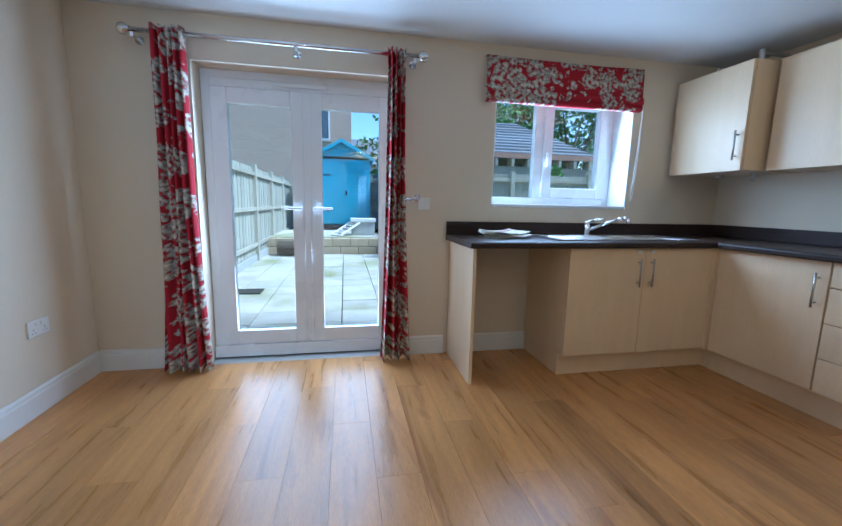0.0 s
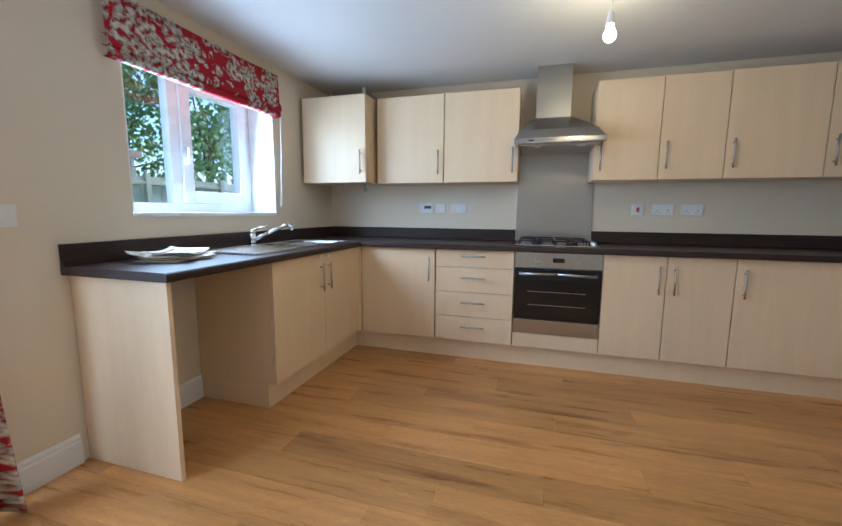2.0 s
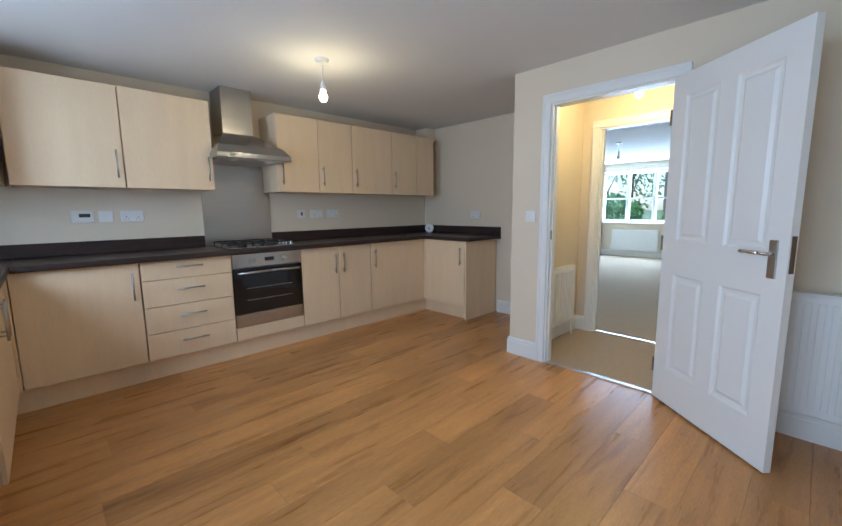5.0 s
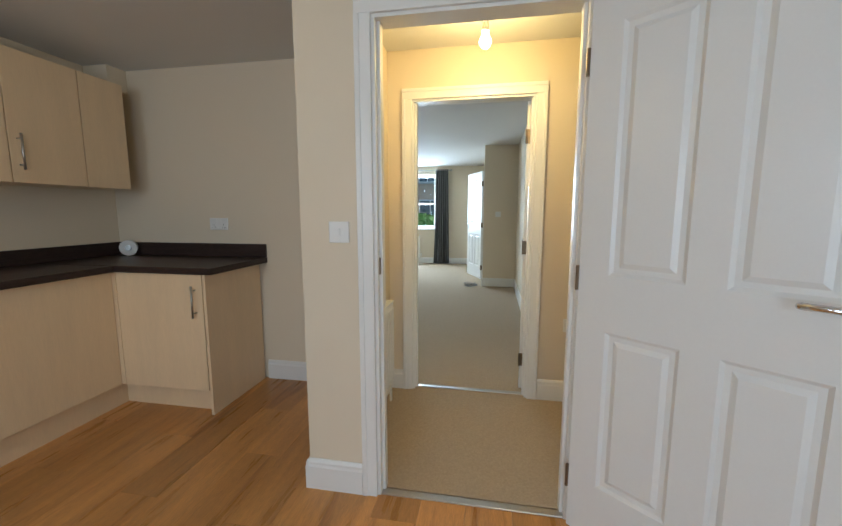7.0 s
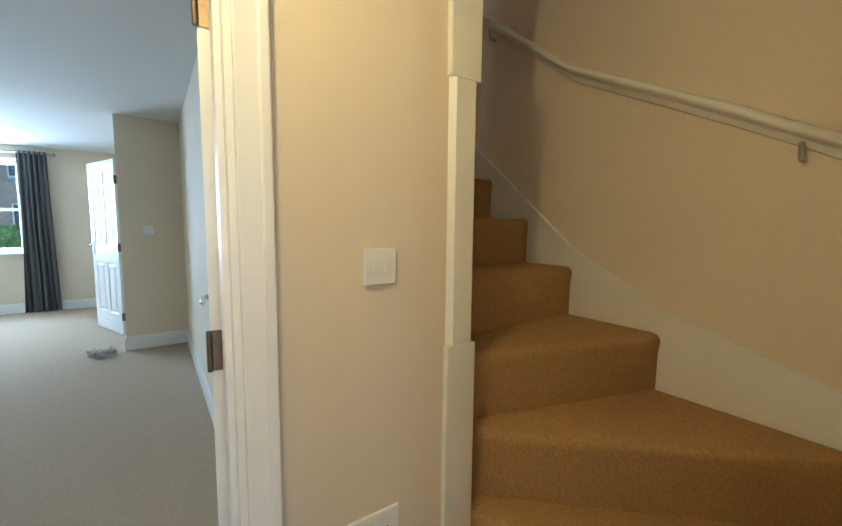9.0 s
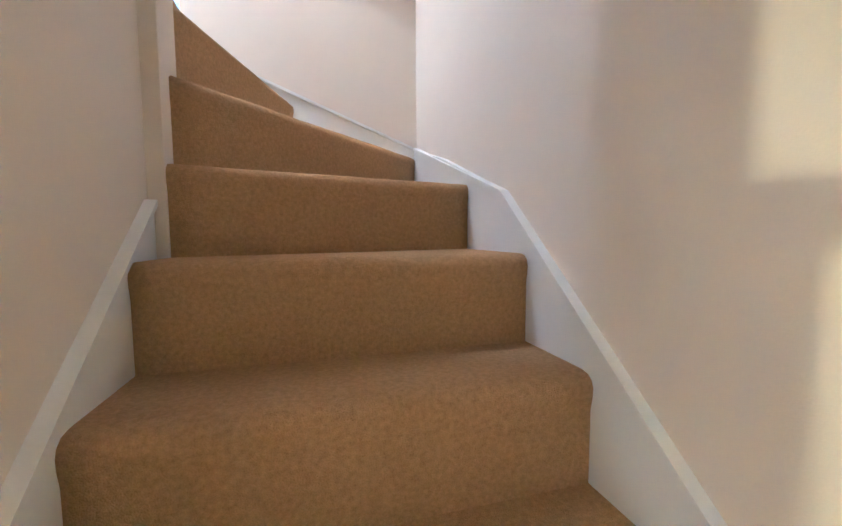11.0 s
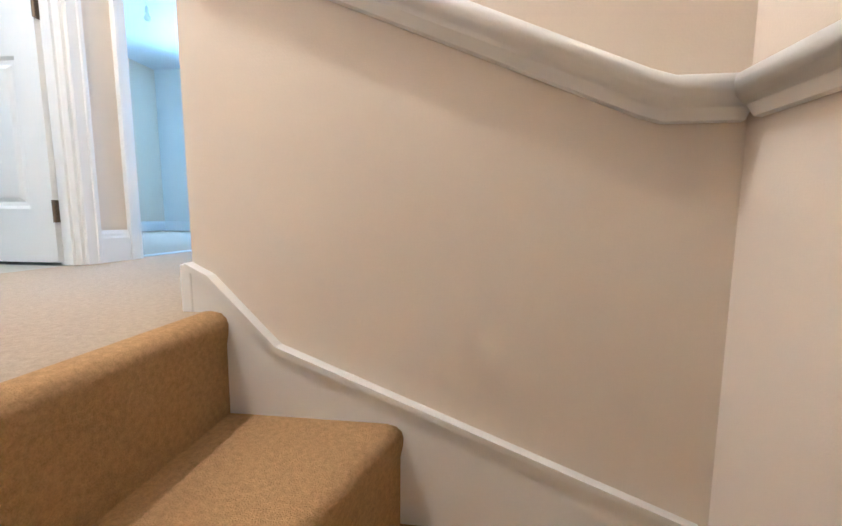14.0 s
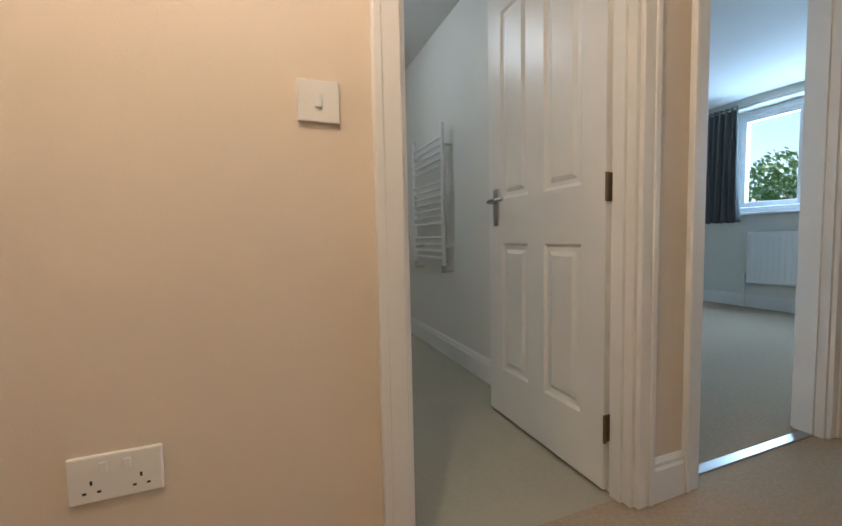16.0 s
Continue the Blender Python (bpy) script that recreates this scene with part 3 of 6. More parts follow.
panel_door("hall_door", (-0.23, -0.060, 0.0), 140, 0.765, "white moulded four panel door standing open", flip=-1)
panel_door("living_room_door", (-0.13, -1.245, 0.0), -99, 0.72, "white moulded panel door folded back against the wall", flip=1, height=1.94)
panel_door("lobby_door", (0.27, -5.72, 0.0), -68, 0.76, "white panel door standing ajar in the living room")
panel_door("bathroom_door", (0.535, -3.87, L), 0, 0.70, "white moulded panel door open into the bathroom", flip=1)
panel_door("bedroom_door", (0.325, -5.11, L), -95, 0.74, "white moulded panel door open into the bedroom", flip=1)

# ---- stairs ----
R = L / 12
RISERS = [((-0.66, -0.31), (-0.70, -1.12)), ((-1.12, -0.31), (-0.76, -1.13)), ((-1.585, -0.42), (-0.79, -1.16)), ((-1.585, -0.97), (-0.79, -1.21)),
          ((-1.585, -1.36), (-0.738, -1.36)), ((-1.585, -1.62), (-0.738, -1.62)), ((-1.585, -1.88), (-0.738, -1.88)), ((-1.585, -2.12), (-0.738, -2.12)),
          ((-1.585, -2.50), (-0.755, -2.29)), ((-1.585, -3.205), (-0.755, -2.34)), ((-1.00, -3.205), (-0.71, -2.36)), ((-0.63, -3.205), (-0.63, -2.285))]
CORNERS = {2: [(-1.585, -0.31)]}
stairs = thing("staircase", (-1.17, -1.7, 0), "carpeted staircase with winding steps at foot and head", "stairs", kind="structure")


def step_mesh(o0, i0, more, o1, i1, z0, z1):
    """A carpeted step with a soft rounded nosing along its front edge."""
    bm = bmesh.new()
    f = Vector((i0[0] - o0[0], i0[1] - o0[1], 0)).normalized()
    out = Vector((f.y, -f.x, 0))
    centre = Vector(((o1[0] + i1[0]) / 2, (o1[1] + i1[1]) / 2, 0)) - Vector(((o0[0] + i0[0]) / 2, (o0[1] + i0[1]) / 2, 0))
    if out.dot(centre) > 0:
        out = -out
    prof = [(0.0, z0), (0.001, z1 - 0.07), (0.006, z1 - 0.045), (0.007, z1 - 0.028), (0.003, z1 - 0.014), (-0.008, z1 - 0.004), (-0.028, z1)]
    n = 14
    rows = []
    for k in range(n + 1):
        p = Vector((*o0, 0)).lerp(Vector((*i0, 0)), k / n)
        rows.append([bm.verts.new((p.x + out.x * d, p.y + out.y * d, z + 0.002 * noise.noise((p.x * 9, p.y * 9, z * 7)))) for d, z in prof])
    for a, b in zip(rows, rows[1:]):
        for j in range(len(prof) - 1):
            bm.faces.new((a[j], b[j], b[j + 1], a[j + 1]))
    tops = [r[-1] for r in rows]
    back = [bm.verts.new((x, y, z1)) for x, y in (i1, o1, *more)]
    bm.faces.new(tops + back)
    for end in (rows[0], rows[-1]):
        bm.faces.new(end)
    return bm


for k in range(11):
    (o0, i0), (o1, i1) = RISERS[k], RISERS[k + 1]
    part("step", step_mesh(o0, i0, CORNERS.get(k + 1, []), o1, i1, max(0, k * R - 0.03), (k + 1) * R), STAIRCARPETWARM, stairs, smooth=True)
part("step", step_mesh(*RISERS[11], [], (-0.585, -3.205), (-0.585, -2.285), 11 * R - 0.03, L + 0.002), STAIRCARPETWARM, stairs, smooth=True)


def string_board(bm, axis, face, t, tops, drop):
    extrude(bm, list(tops) + [(u, z - drop) for u, z in reversed(tops)], axis, face, face + t)


bm = bmesh.new()
string_board(bm, "x", -1.6, 0.018, [(-3.22, 2.235), (-2.75, 2.10), (-2.25, 1.92), (-1.36, 1.18), (-0.97, 0.97), (-0.31, 0.76)], 0.40)
part("wall_string", bm, WHITE, stairs, "white painted stair string on the wall")
bm = bmesh.new()
string_board(bm, "y", -3.22, 0.018, [(-1.582, 2.235), (-0.742, 2.56), (-0.60, 2.705), (-0.55, 2.73)], 0.36)
part("wall_string", bm, WHITE, stairs, "white painted stair string on the wall")
bm = bmesh.new()
string_board(bm, "x", -0.738, 0.018, [(-2.26, 1.88), (-1.36, 1.14), (-1.20, 1.01)], 0.40)
part("wall_string", bm, WHITE, stairs, "white painted stair string on the wall")
for axis, face, side, pts in (("x", -1.6, 1, [(-3.20, 2.235), (-2.25, 1.92), (-1.36, 1.18), (-0.97, 0.97), (-0.31, 0.76)]), ("y", -3.22, 1, [(-1.58, 2.235), (-0.742, 2.56), (-0.60, 2.705), (-0.55, 2.73)]), ("x", -0.72, -1, [(-2.26, 1.88), (-1.36, 1.14)])):
    bm = bmesh.new()
    for (u0, z0), (u1, z1) in zip(pts, pts[1:]):
        string_board(bm, axis, face, side * 0.026, [(u0, z0 + 0.004), (u1, z1 + 0.004)], 0.014)
    part("string_moulding", bm, WHITE, stairs)
solid("wall_foot_end", boxes((-0.560, -0.535, -3.335, -3.20, L, L + 0.10), bevel=0.003), WHITE, "white skirting round the wall end on the landing", "skirting")

solid("wall_stair_end", boxes((-0.757, -0.622, -2.40, -2.2795, 1.3, U), bevel=0.002), LANDPAINT, "magnolia painted end of the wall between the flights", "wall")
newel = thing("newel_post", (-0.71, -1.165, 0), "white painted square newel post with chamfered middle", "newel post")
bm = boxes((-0.765, -0.660, -1.215, -1.105, 0, 0.95), (-0.765, -0.660, -1.215, -1.105, 1.66, 1.90), bevel=0.004)
prism(bm, [(-0.745, -1.215), (-0.680, -1.215), (-0.660, -1.195), (-0.660, -1.125), (-0.680, -1.105), (-0.745, -1.105), (-0.765, -1.125), (-0.765, -1.195)], 0.951, 1.659)
part("post", bm, WHITE, newel)
part("cap", boxes((-0.777, -0.648, -1.23, -1.093, 1.90, 1.94), bevel=0.008), WHITE, newel)

rail = thing("handrail", (-1.56, -1.4, 1.0), "white painted wall handrail following the stairs", "handrail")


def rail_run(pts):
    bm = bmesh.new()
    # rounded grip in front, backing board behind, flush with the wall
    prof = [(0.034, -0.038), (0.022, -0.036), (0.009, -0.018), (-0.002, -0.010), (-0.014, -0.008), (-0.024, 0.000), (-0.027, 0.011), (-0.023, 0.022), (-0.012, 0.029), (0.004, 0.029), (0.016, 0.022), (0.034, 0.016)]
    rings = []
    for i, p in enumerate(pts):
        p = Vector(p)
        a = Vector(pts[max(0, i - 1)])
        b = Vector(pts[min(len(pts) - 1, i + 1)])
        d = (b - a)
        side = Vector((d.y, -d.x, 0)).normalized()
        rings.append([bm.verts.new(p + side * u + Vector((0, 0, v))) for u, v in prof])
    for r0, r1 in zip(rings, rings[1:]):
        for j in range(len(prof)):
            bm.faces.new((r0[j], r0[(j + 1) % len(prof)], r1[(j + 1) % len(prof)], r1[j]))
    bm.faces.new(rings[0])
    bm.faces.new(rings[-1])
    return bm


part("rail", rail_run([(-1.565, -0.42, 1.44), (-1.565, -0.80, 1.65), (-1.565, -1.38, 1.95), (-1.565, -1.45, 2.00), (-1.565, -2.68, 2.99), (-1.565, -2.78, 3.025), (-1.565, -3.185, 3.03)]), WHITE, rail)
part("rail", rail_run([(-1.59, -3.185, 3.03), (-1.46, -3.185, 3.03), (-1.42, -3.185, 3.042), (-0.555, -3.185, 3.395)]), WHITE, rail)
for run in rail.children:
    # the round grip is smooth; the backing board keeps its arrises
    for f in run.data.polygons[:-2]:
        f.use_smooth = 2 <= f.index % 12 <= 9
for y, z in ((-0.62, 1.50), (-1.9, 2.30)):
    bm = bmesh.new()
    tube(bm, [(-1.60, y, z - 0.02), (-1.565, y, z - 0.02), (-1.555, y, z + 0.02)], 0.007)
    part("bracket", bm, SATIN, rail)

# ---- kitchen: cabinets ----
GAP = 0.002


def bar_handle(parent, c, axis, length, out):
    """A satin bar handle centred at c, along an axis, standing out along a direction."""
    c, o = Vector(c), Vector(out)
    u = {"x": Vector((1, 0, 0)), "y": Vector((0, 1, 0)), "z": Vector((0, 0, 1))}[axis]
    bm = bmesh.new()
    rod(bm, c + o * 0.030 - u * length / 2, c + o * 0.030 + u * length / 2, 0.006, 10)
    for s in (-1, 1):
        rod(bm, c + u * s * length * 0.36, c + o * 0.030 + u * s * length * 0.36, 0.0045, 8)
    part("handle", bm, SATIN, parent, "satin metal bar handle", smooth=True)


def hob_unit(name, y0, y1, fronts, label, z0=0.15, z1=0.872, handle=None):
    """A base unit of the hob run between y0 and y1. fronts: heights of the fronts; handle: 'low', 'high' end in y, or 'bar' for drawers."""
    ob = thing(name, (2.66, (y0 + y1) / 2, 0), label, "cabinet", "fitted base units")
    part("body", boxes((2.407, 2.935, y0 + 0.001, y1 - 0.001, z0, z1)), MAPLE, ob)
    for a, b in fronts:
        d = part("drawer_front" if handle == "bar" else "door", boxes((2.386, 2.405, y0 + GAP, y1 - GAP, a + GAP, b - GAP), bevel=0.0015), MAPLE, ob)
        if handle == "bar":
            bar_handle(d, (2.386, (y0 + y1) / 2, (a + b) / 2 + 0.02), "y", 0.18, (-1, 0, 0))
        elif handle:
            bar_handle(d, (2.386, y0 + 0.045 if handle == "low" else y1 - 0.045, b - 0.16), "z", 0.19, (-1, 0, 0))
    return ob


hob_unit("corner_base_cabinet", 2.23, 2.86, [(0.15, 0.872)], "pale maple corner base cabinet with one door", handle="low")
hob_unit("drawer_unit", 1.625, 2.225, [(0.15, 0.345), (0.345, 0.54), (0.54, 0.735), (0.735, 0.872)], "pale maple unit of four drawers with bar handles", handle="bar")
hob_unit("base_cabinet", 0.63, 1.02, [(0.15, 0.872)], "pale maple base cabinet with one door beside the oven", handle="low")
hob_unit("base_cabinet", 0.24, 0.628, [(0.15, 0.872)], "pale maple base cabinet with one door", handle="high")
hob_unit("corner_base_cabinet", -0.545, 0.238, [(0.15, 0.872)], "pale maple corner base cabinet", handle="high")
ovh = thing("oven_housing", (2.66, 1.32, 0), "pale maple housing carrying the built-in oven", "cabinet")
part("bottom_panel", boxes((2.386, 2.405, 1.024, 1.618, 0.152, 0.258), bevel=0.0015), MAPLE, ovh)
part("side", boxes((2.407, 2.935, 1.021, 1.028, 0.15, 0.872)), MAPLE, ovh)
part("side", boxes((2.407, 2.935, 1.615, 1.622, 0.15, 0.872)), MAPLE, ovh)
part("shelf", boxes((2.407, 2.935, 1.03, 1.613, 0.245, 0.258)), MAPLE, ovh)

sink_cab = thing("sink_cabinet", (1.82, 3.15, 0), "pale maple sink cabinet with two doors", "cabinet", "fitted base units")
part("body", boxes((1.29, 2.38, 2.90, 3.435, 0.15, 0.74)), MAPLE, sink_cab)
part("side_panel", boxes((1.272, 1.289, 2.90, 3.435, 0.15, 0.872)), MAPLE, sink_cab)
for x0, x1, hx in ((1.274, 1.82, 1.775), (1.824, 2.36, 1.87)):
    d = part("door", boxes((x0, x1, 2.88, 2.898, 0.152, 0.87), bevel=0.0015), MAPLE, sink_cab)
    bar_handle(d, (hx, 2.88, 0.71), "z", 0.19, (0, -1, 0))
    part("child_catch", boxes((hx - 0.018, hx + 0.018, 2.872, 2.88, 0.835, 0.86), bevel=0.003), PLASTIC, d, "white plastic child safety catch")
endp = thing("end_panel", (0.64, 3.15, 0), "pale maple end panel under the worktop", "panel")
part("panel", boxes((0.63, 0.65, 2.8865, 3.435, 0, 0.874), bevel=0.001), MAPLE, endp)
part("edging", boxes((0.6295, 0.6505, 2.8845, 2.8865, 0, 0.874)), MAPLE, endp, "pale maple edging strip")
ret = thing("base_cabinet", (2.06, -0.83, 0), "pale maple base cabinet ending the worktop run", "cabinet", "fitted base units")
part("body", boxes((1.765, 2.38, -1.115, -0.57, 0.15, 0.872)), MAPLE, ret)
d = part("door", boxes((1.768, 2.36, -0.568, -0.55, 0.152, 0.87), bevel=0.0015), MAPLE, ret)
bar_handle(d, (1.815, -0.55, 0.71), "z", 0.19, (0, 1, 0))
part("side_panel", boxes((1.745, 1.763, -1.10, -0.552, 0, 0.874), bevel=0.001), MAPLE, ret)
pl = thing("plinth", (2.45, 1.1, 0), "pale maple plinth boards under the base units", "plinth", kind="structure")
part("board", boxes((2.43, 2.446, -0.615, 2.94, 0, 0.148)), MAPLE, pl)
part("board", boxes((1.272, 2.43, 2.94, 2.956, 0, 0.148)), MAPLE, pl)
part("board", boxes((1.272, 1.288, 2.956, 3.43, 0, 0.148)), MAPLE, pl)
part("board", boxes((1.763, 2.43, -0.631, -0.615, 0, 0.148)), MAPLE, pl)


def wall_unit(y0, y1, label, handle, xf=2.587, z0=1.395, z1=2.085, name="wall_cabinet"):
    ob = thing(name, (2.78, (y0 + y1) / 2, z0), label, "cabinet", "fitted wall units")
    part("body", boxes((xf + 0.021, 2.938, y0 + 0.0005, y1 - 0.0005, z0, z1)), MAPLE, ob)
    d = part("door", boxes((xf, xf + 0.019, y0 + GAP, y1 - GAP, z0 - 0.002, z1), bevel=0.0015), MAPLE, ob)
    if handle:
        bar_handle(d, (xf, y0 + 0.04 if handle == "low" else y1 - 0.04, z0 + 0.16), "z", 0.19, (-1, 0, 0))


wall_unit(2.83, 3.41, "pale maple boiler cupboard, deeper than its neighbours", "low", 2.42, name="boiler_cupboard")
wall_unit(2.222, 2.80, "pale maple wall cabinet with one door", "low")
wall_unit(1.637, 2.218, "pale maple wall cabinet beside the cooker hood", "low")
wall_unit(0.685, 1.10, "pale maple wall cabinet beside the cooker hood", "high")
wall_unit(0.295, 0.683, "narrow pale maple wall cabinet", "high")
wall_unit(-0.242, 0.293, "pale maple wall cabinet with one door", "high")
wall_unit(-0.632, -0.244, "narrow pale maple wall cabinet", "high")
wall_unit(-0.93, -0.634, "narrow pale maple wall cabinet without handle", None)
solid("pipe_boxing", boxes((2.74, 2.938, -1.118, -0.97, 2.09, 2.248), bevel=0.002), CREAM, "cream painted pipe boxing at the ceiling", "boxing")
fl = thing("boiler_pipes", (2.6, 3.1, 2.085), "boiler flue and pipes above the cupboard", "pipe")
bm = bmesh.new()
rod(bm, (2.55, 3.2, 2.085), (2.55, 3.2, 2.15), 0.012)
part("pipe", bm, SATIN, fl)
bm = bmesh.new()
rod(bm, (2.55, 2.9, 2.085), (2.55, 2.9, 2.17), 0.018)
rod(bm, (2.55, 2.9, 2.15), (2.94, 2.9, 2.15), 0.012)
part("pipe", bm, SATIN, fl)
bp = thing("boiler_valve", (2.7, 2.9, 1.36), "small valve and pipe under the boiler cupboard", "pipe")
bm = bmesh.new()
rod(bm, (2.68, 2.95, 1.393), (2.68, 2.95, 1.35), 0.010)
ball(bm, (2.68, 2.95, 1.35), 0.016)
part("valve", bm, SATIN, bp)
bm = bmesh.new()
rod(bm, (2.68, 3.2, 1.393), (2.68, 3.2, 1.375), 0.03)
part("outlet", bm, SATIN, bp)

fill = thing("corner_post", (2.38, 2.88, 0.15), "pale maple corner post between base units", "filler")
part("post", boxes((2.361, 2.404, 2.863, 2.899, 0.152, 0.871)), MAPLE, fill)
fill2 = thing("corner_post", (2.38, -0.56, 0.15), "pale maple corner post between base units", "filler")
part("post", boxes((2.361, 2.404, -0.569, -0.547, 0.152, 0.871)), MAPLE, fill2)

# worktop, upstand
wt = thing("worktop", (2.3, 2.0, 0.874), "dark wenge laminate worktop round three walls", "worktop")


def postformed(bm, axis, front, back, a, b, z0=0.874, z1=0.912):
    s = 1 if back > front else -1
    prof = [(back, z0), (front + s * 0.004, z0), (front, z0 + 0.006), (front, z1 - 0.012), (front + s * 0.004, z1 - 0.004), (front + s * 0.012, z1), (back, z1)]
    extrude(bm, prof, axis, a, b)


bm = bmesh.new()
postformed(bm, "y", 2.345, 2.938, -0.53, 2.845)
part("slab", bm, WORKTOP, wt)
bm = bmesh.new()
postformed(bm, "x", 2.845, 2.984, 0.60, 2.938)
box(bm, 0.60, 1.80, 2.984, 3.438, 0.874, 0.912)
box(bm, 2.22, 2.938, 2.984, 3.438, 0.874, 0.912)
box(bm, 1.80, 2.22, 3.301, 3.438, 0.874, 0.912)
part("slab", bm, WORKTOPX, wt)
bm = bmesh.new()
postformed(bm, "x", -0.53, -1.118, 1.69, 2.938)
part("slab", bm, WORKTOPX, wt)
up = thing("upstand", (2.9, 2.0, 0.913), "dark wenge laminate upstand against the wall", "upstand")
part("strip", boxes((0.60, 2.92, 3.42, 3.438, 0.913, 1.008), bevel=0.003), WORKTOPX, up)
part("strip", boxes((2.92, 2.938, 1.655, 3.438, 0.913, 1.008), bevel=0.003), WORKTOP, up)
part("strip", boxes((2.92, 2.938, -1.10, 1.045, 0.913, 1.008), bevel=0.003), WORKTOP, up)
part("strip", boxes((1.69, 2.938, -1.118, -1.10, 0.913, 1.008), bevel=0.003), WORKTOPX, up)
spl = thing("splashback", (2.93, 1.35, 0.913), "brushed steel splashback behind the hob", "splashback")
part("sheet", boxes((2.930, 2.938, 1.048, 1.652, 0.913, 1.66), bevel=0.001), STEEL, spl)

# cooker hood
hood = thing("cooker_hood", (2.7, 1.36, 1.63), "brushed stainless steel chimney cooker hood", "cooker hood")
part("chimney", boxes((2.67, 2.938, 1.27, 1.52, 1.86, 2.249), bevel=0.002), STEEL, hood)
bm = bmesh.new()
levels = [(1.685, 2.42, 1.055, 1.655), (1.75, 2.47, 1.10, 1.625), (1.82, 2.57, 1.195, 1.575), (1.87, 2.66, 1.262, 1.528)]
rings = [[bm.verts.new(v) for v in ((x, a, z), (x, b, z), (2.936, b, z), (2.936, a, z))] for z, x, a, b in levels]
for r0, r1 in zip(rings, rings[1:]):
    for i in range(4):
        bm.faces.new((r0[i], r0[(i + 1) % 4], r1[(i + 1) % 4], r1[i]))
bm.faces.new(rings[0])
bm.faces.new(rings[-1])
part("canopy", bm, STEELH, hood)
rim = part("rim", boxes((2.412, 2.936, 1.05, 1.66, 1.645, 1.686), bevel=0.003), STEELH, hood)
part("badge", boxes((2.4095, 2.412, 1.52, 1.56, 1.66, 1.67)), DARKPLASTIC, rim)
part("grease_filter", boxes((2.46, 2.92, 1.09, 1.62, 1.636, 1.645)), SATIN, hood)
for y in (1.2, 1.5):
    bm = bmesh.new()
    rod(bm, (2.52, y, 1.632), (2.52, y, 1.637), 0.03, 20)
    part("spotlight", bm, PLASTIC, hood)

# hob
hob = thing("gas_hob", (2.66, 1.33, 0.912), "stainless gas hob with four burners and black pan supports", "hob")
part("plate", boxes((2.405, 2.90, 1.045, 1.625, 0.9125, 0.922), bevel=0.003), STEELH, hob)
for x, y, r in ((2.54, 1.22, 0.045), (2.77, 1.22, 0.035), (2.54, 1.47, 0.035), (2.77, 1.47, 0.05)):
    bm = bmesh.new()
    rod(bm, (x, y, 0.922), (x, y, 0.932), r, 20)
    rod(bm, (x, y, 0.932), (x, y, 0.940), r * 0.8, 20)
    part("burner", bm, BLACK, hob)
for y0, y1 in ((1.11, 1.335), (1.345, 1.60)):
    bm = bmesh.new()
    for x in (2.45, 2.655, 2.86):
        tube(bm, [(x, y0, 0.924), (x, y0, 0.95), (x, y1, 0.95), (x, y1, 0.924)], 0.005, 6)
    for y in (y0, y1):
        rod(bm, (2.45, y, 0.95), (2.86, y, 0.95), 0.005, 6)
    rod(bm, (2.45, (y0 + y1) / 2, 0.95), (2.86, (y0 + y1) / 2, 0.95), 0.005, 6)
    part("pan_support", bm, BLACK, hob)
for k in range(4):
    bm = bmesh.new()
    rod(bm, (2.46 + 0.075 * k, 1.075, 0.921), (2.46 + 0.075 * k, 1.075, 0.945), 0.017, 16, 0.014)
    part("knob", bm, SATIN, hob, smooth=False)

# oven
oven = thing("oven", (2.66, 1.32, 0.258), "built-in stainless electric oven with dark glass door", "oven")
part("casing", boxes((2.41, 2.92, 1.03, 1.612, 0.259, 0.868)), SATIN, oven)
cp = part("control_panel", boxes((2.382, 2.41, 1.024, 1.618, 0.758, 0.870), bevel=0.002), STEELH, oven)
part("display", boxes((2.380, 2.383, 1.275, 1.355, 0.80, 0.832)), DGLASS, cp)
for y in (1.46, 1.18):
    bm = bmesh.new()
    rod(bm, (2.382, y, 0.812), (2.358, y, 0.812), 0.022, 20, 0.019)
    box(bm, 2.350, 2.359, y - 0.005, y + 0.005, 0.793, 0.831, bevel=0.001)
    part("knob", bm, SATIN, cp)
odoor = part("oven_door", boxes((2.384, 2.409, 1.024, 1.618, 0.372, 0.752), bevel=0.002), DGLASS, oven, "black glass oven door")
part("trim", boxes((2.383, 2.409, 1.024, 1.618, 0.262, 0.368), bevel=0.002), STEELH, oven)
bm = bmesh.new()
tube(bm, [(2.384, 1.065, 0.715), (2.345, 1.065, 0.715), (2.338, 1.32, 0.722), (2.345, 1.578, 0.715), (2.384, 1.578, 0.715)], 0.010)
part("handle", bm, SATIN, odoor, "steel bar handle", smooth=True)
for z in (0.48, 0.58):
    part("rack", boxes((2.3835, 2.3842, 1.12, 1.52, z, z + 0.003)), CABLE, odoor)

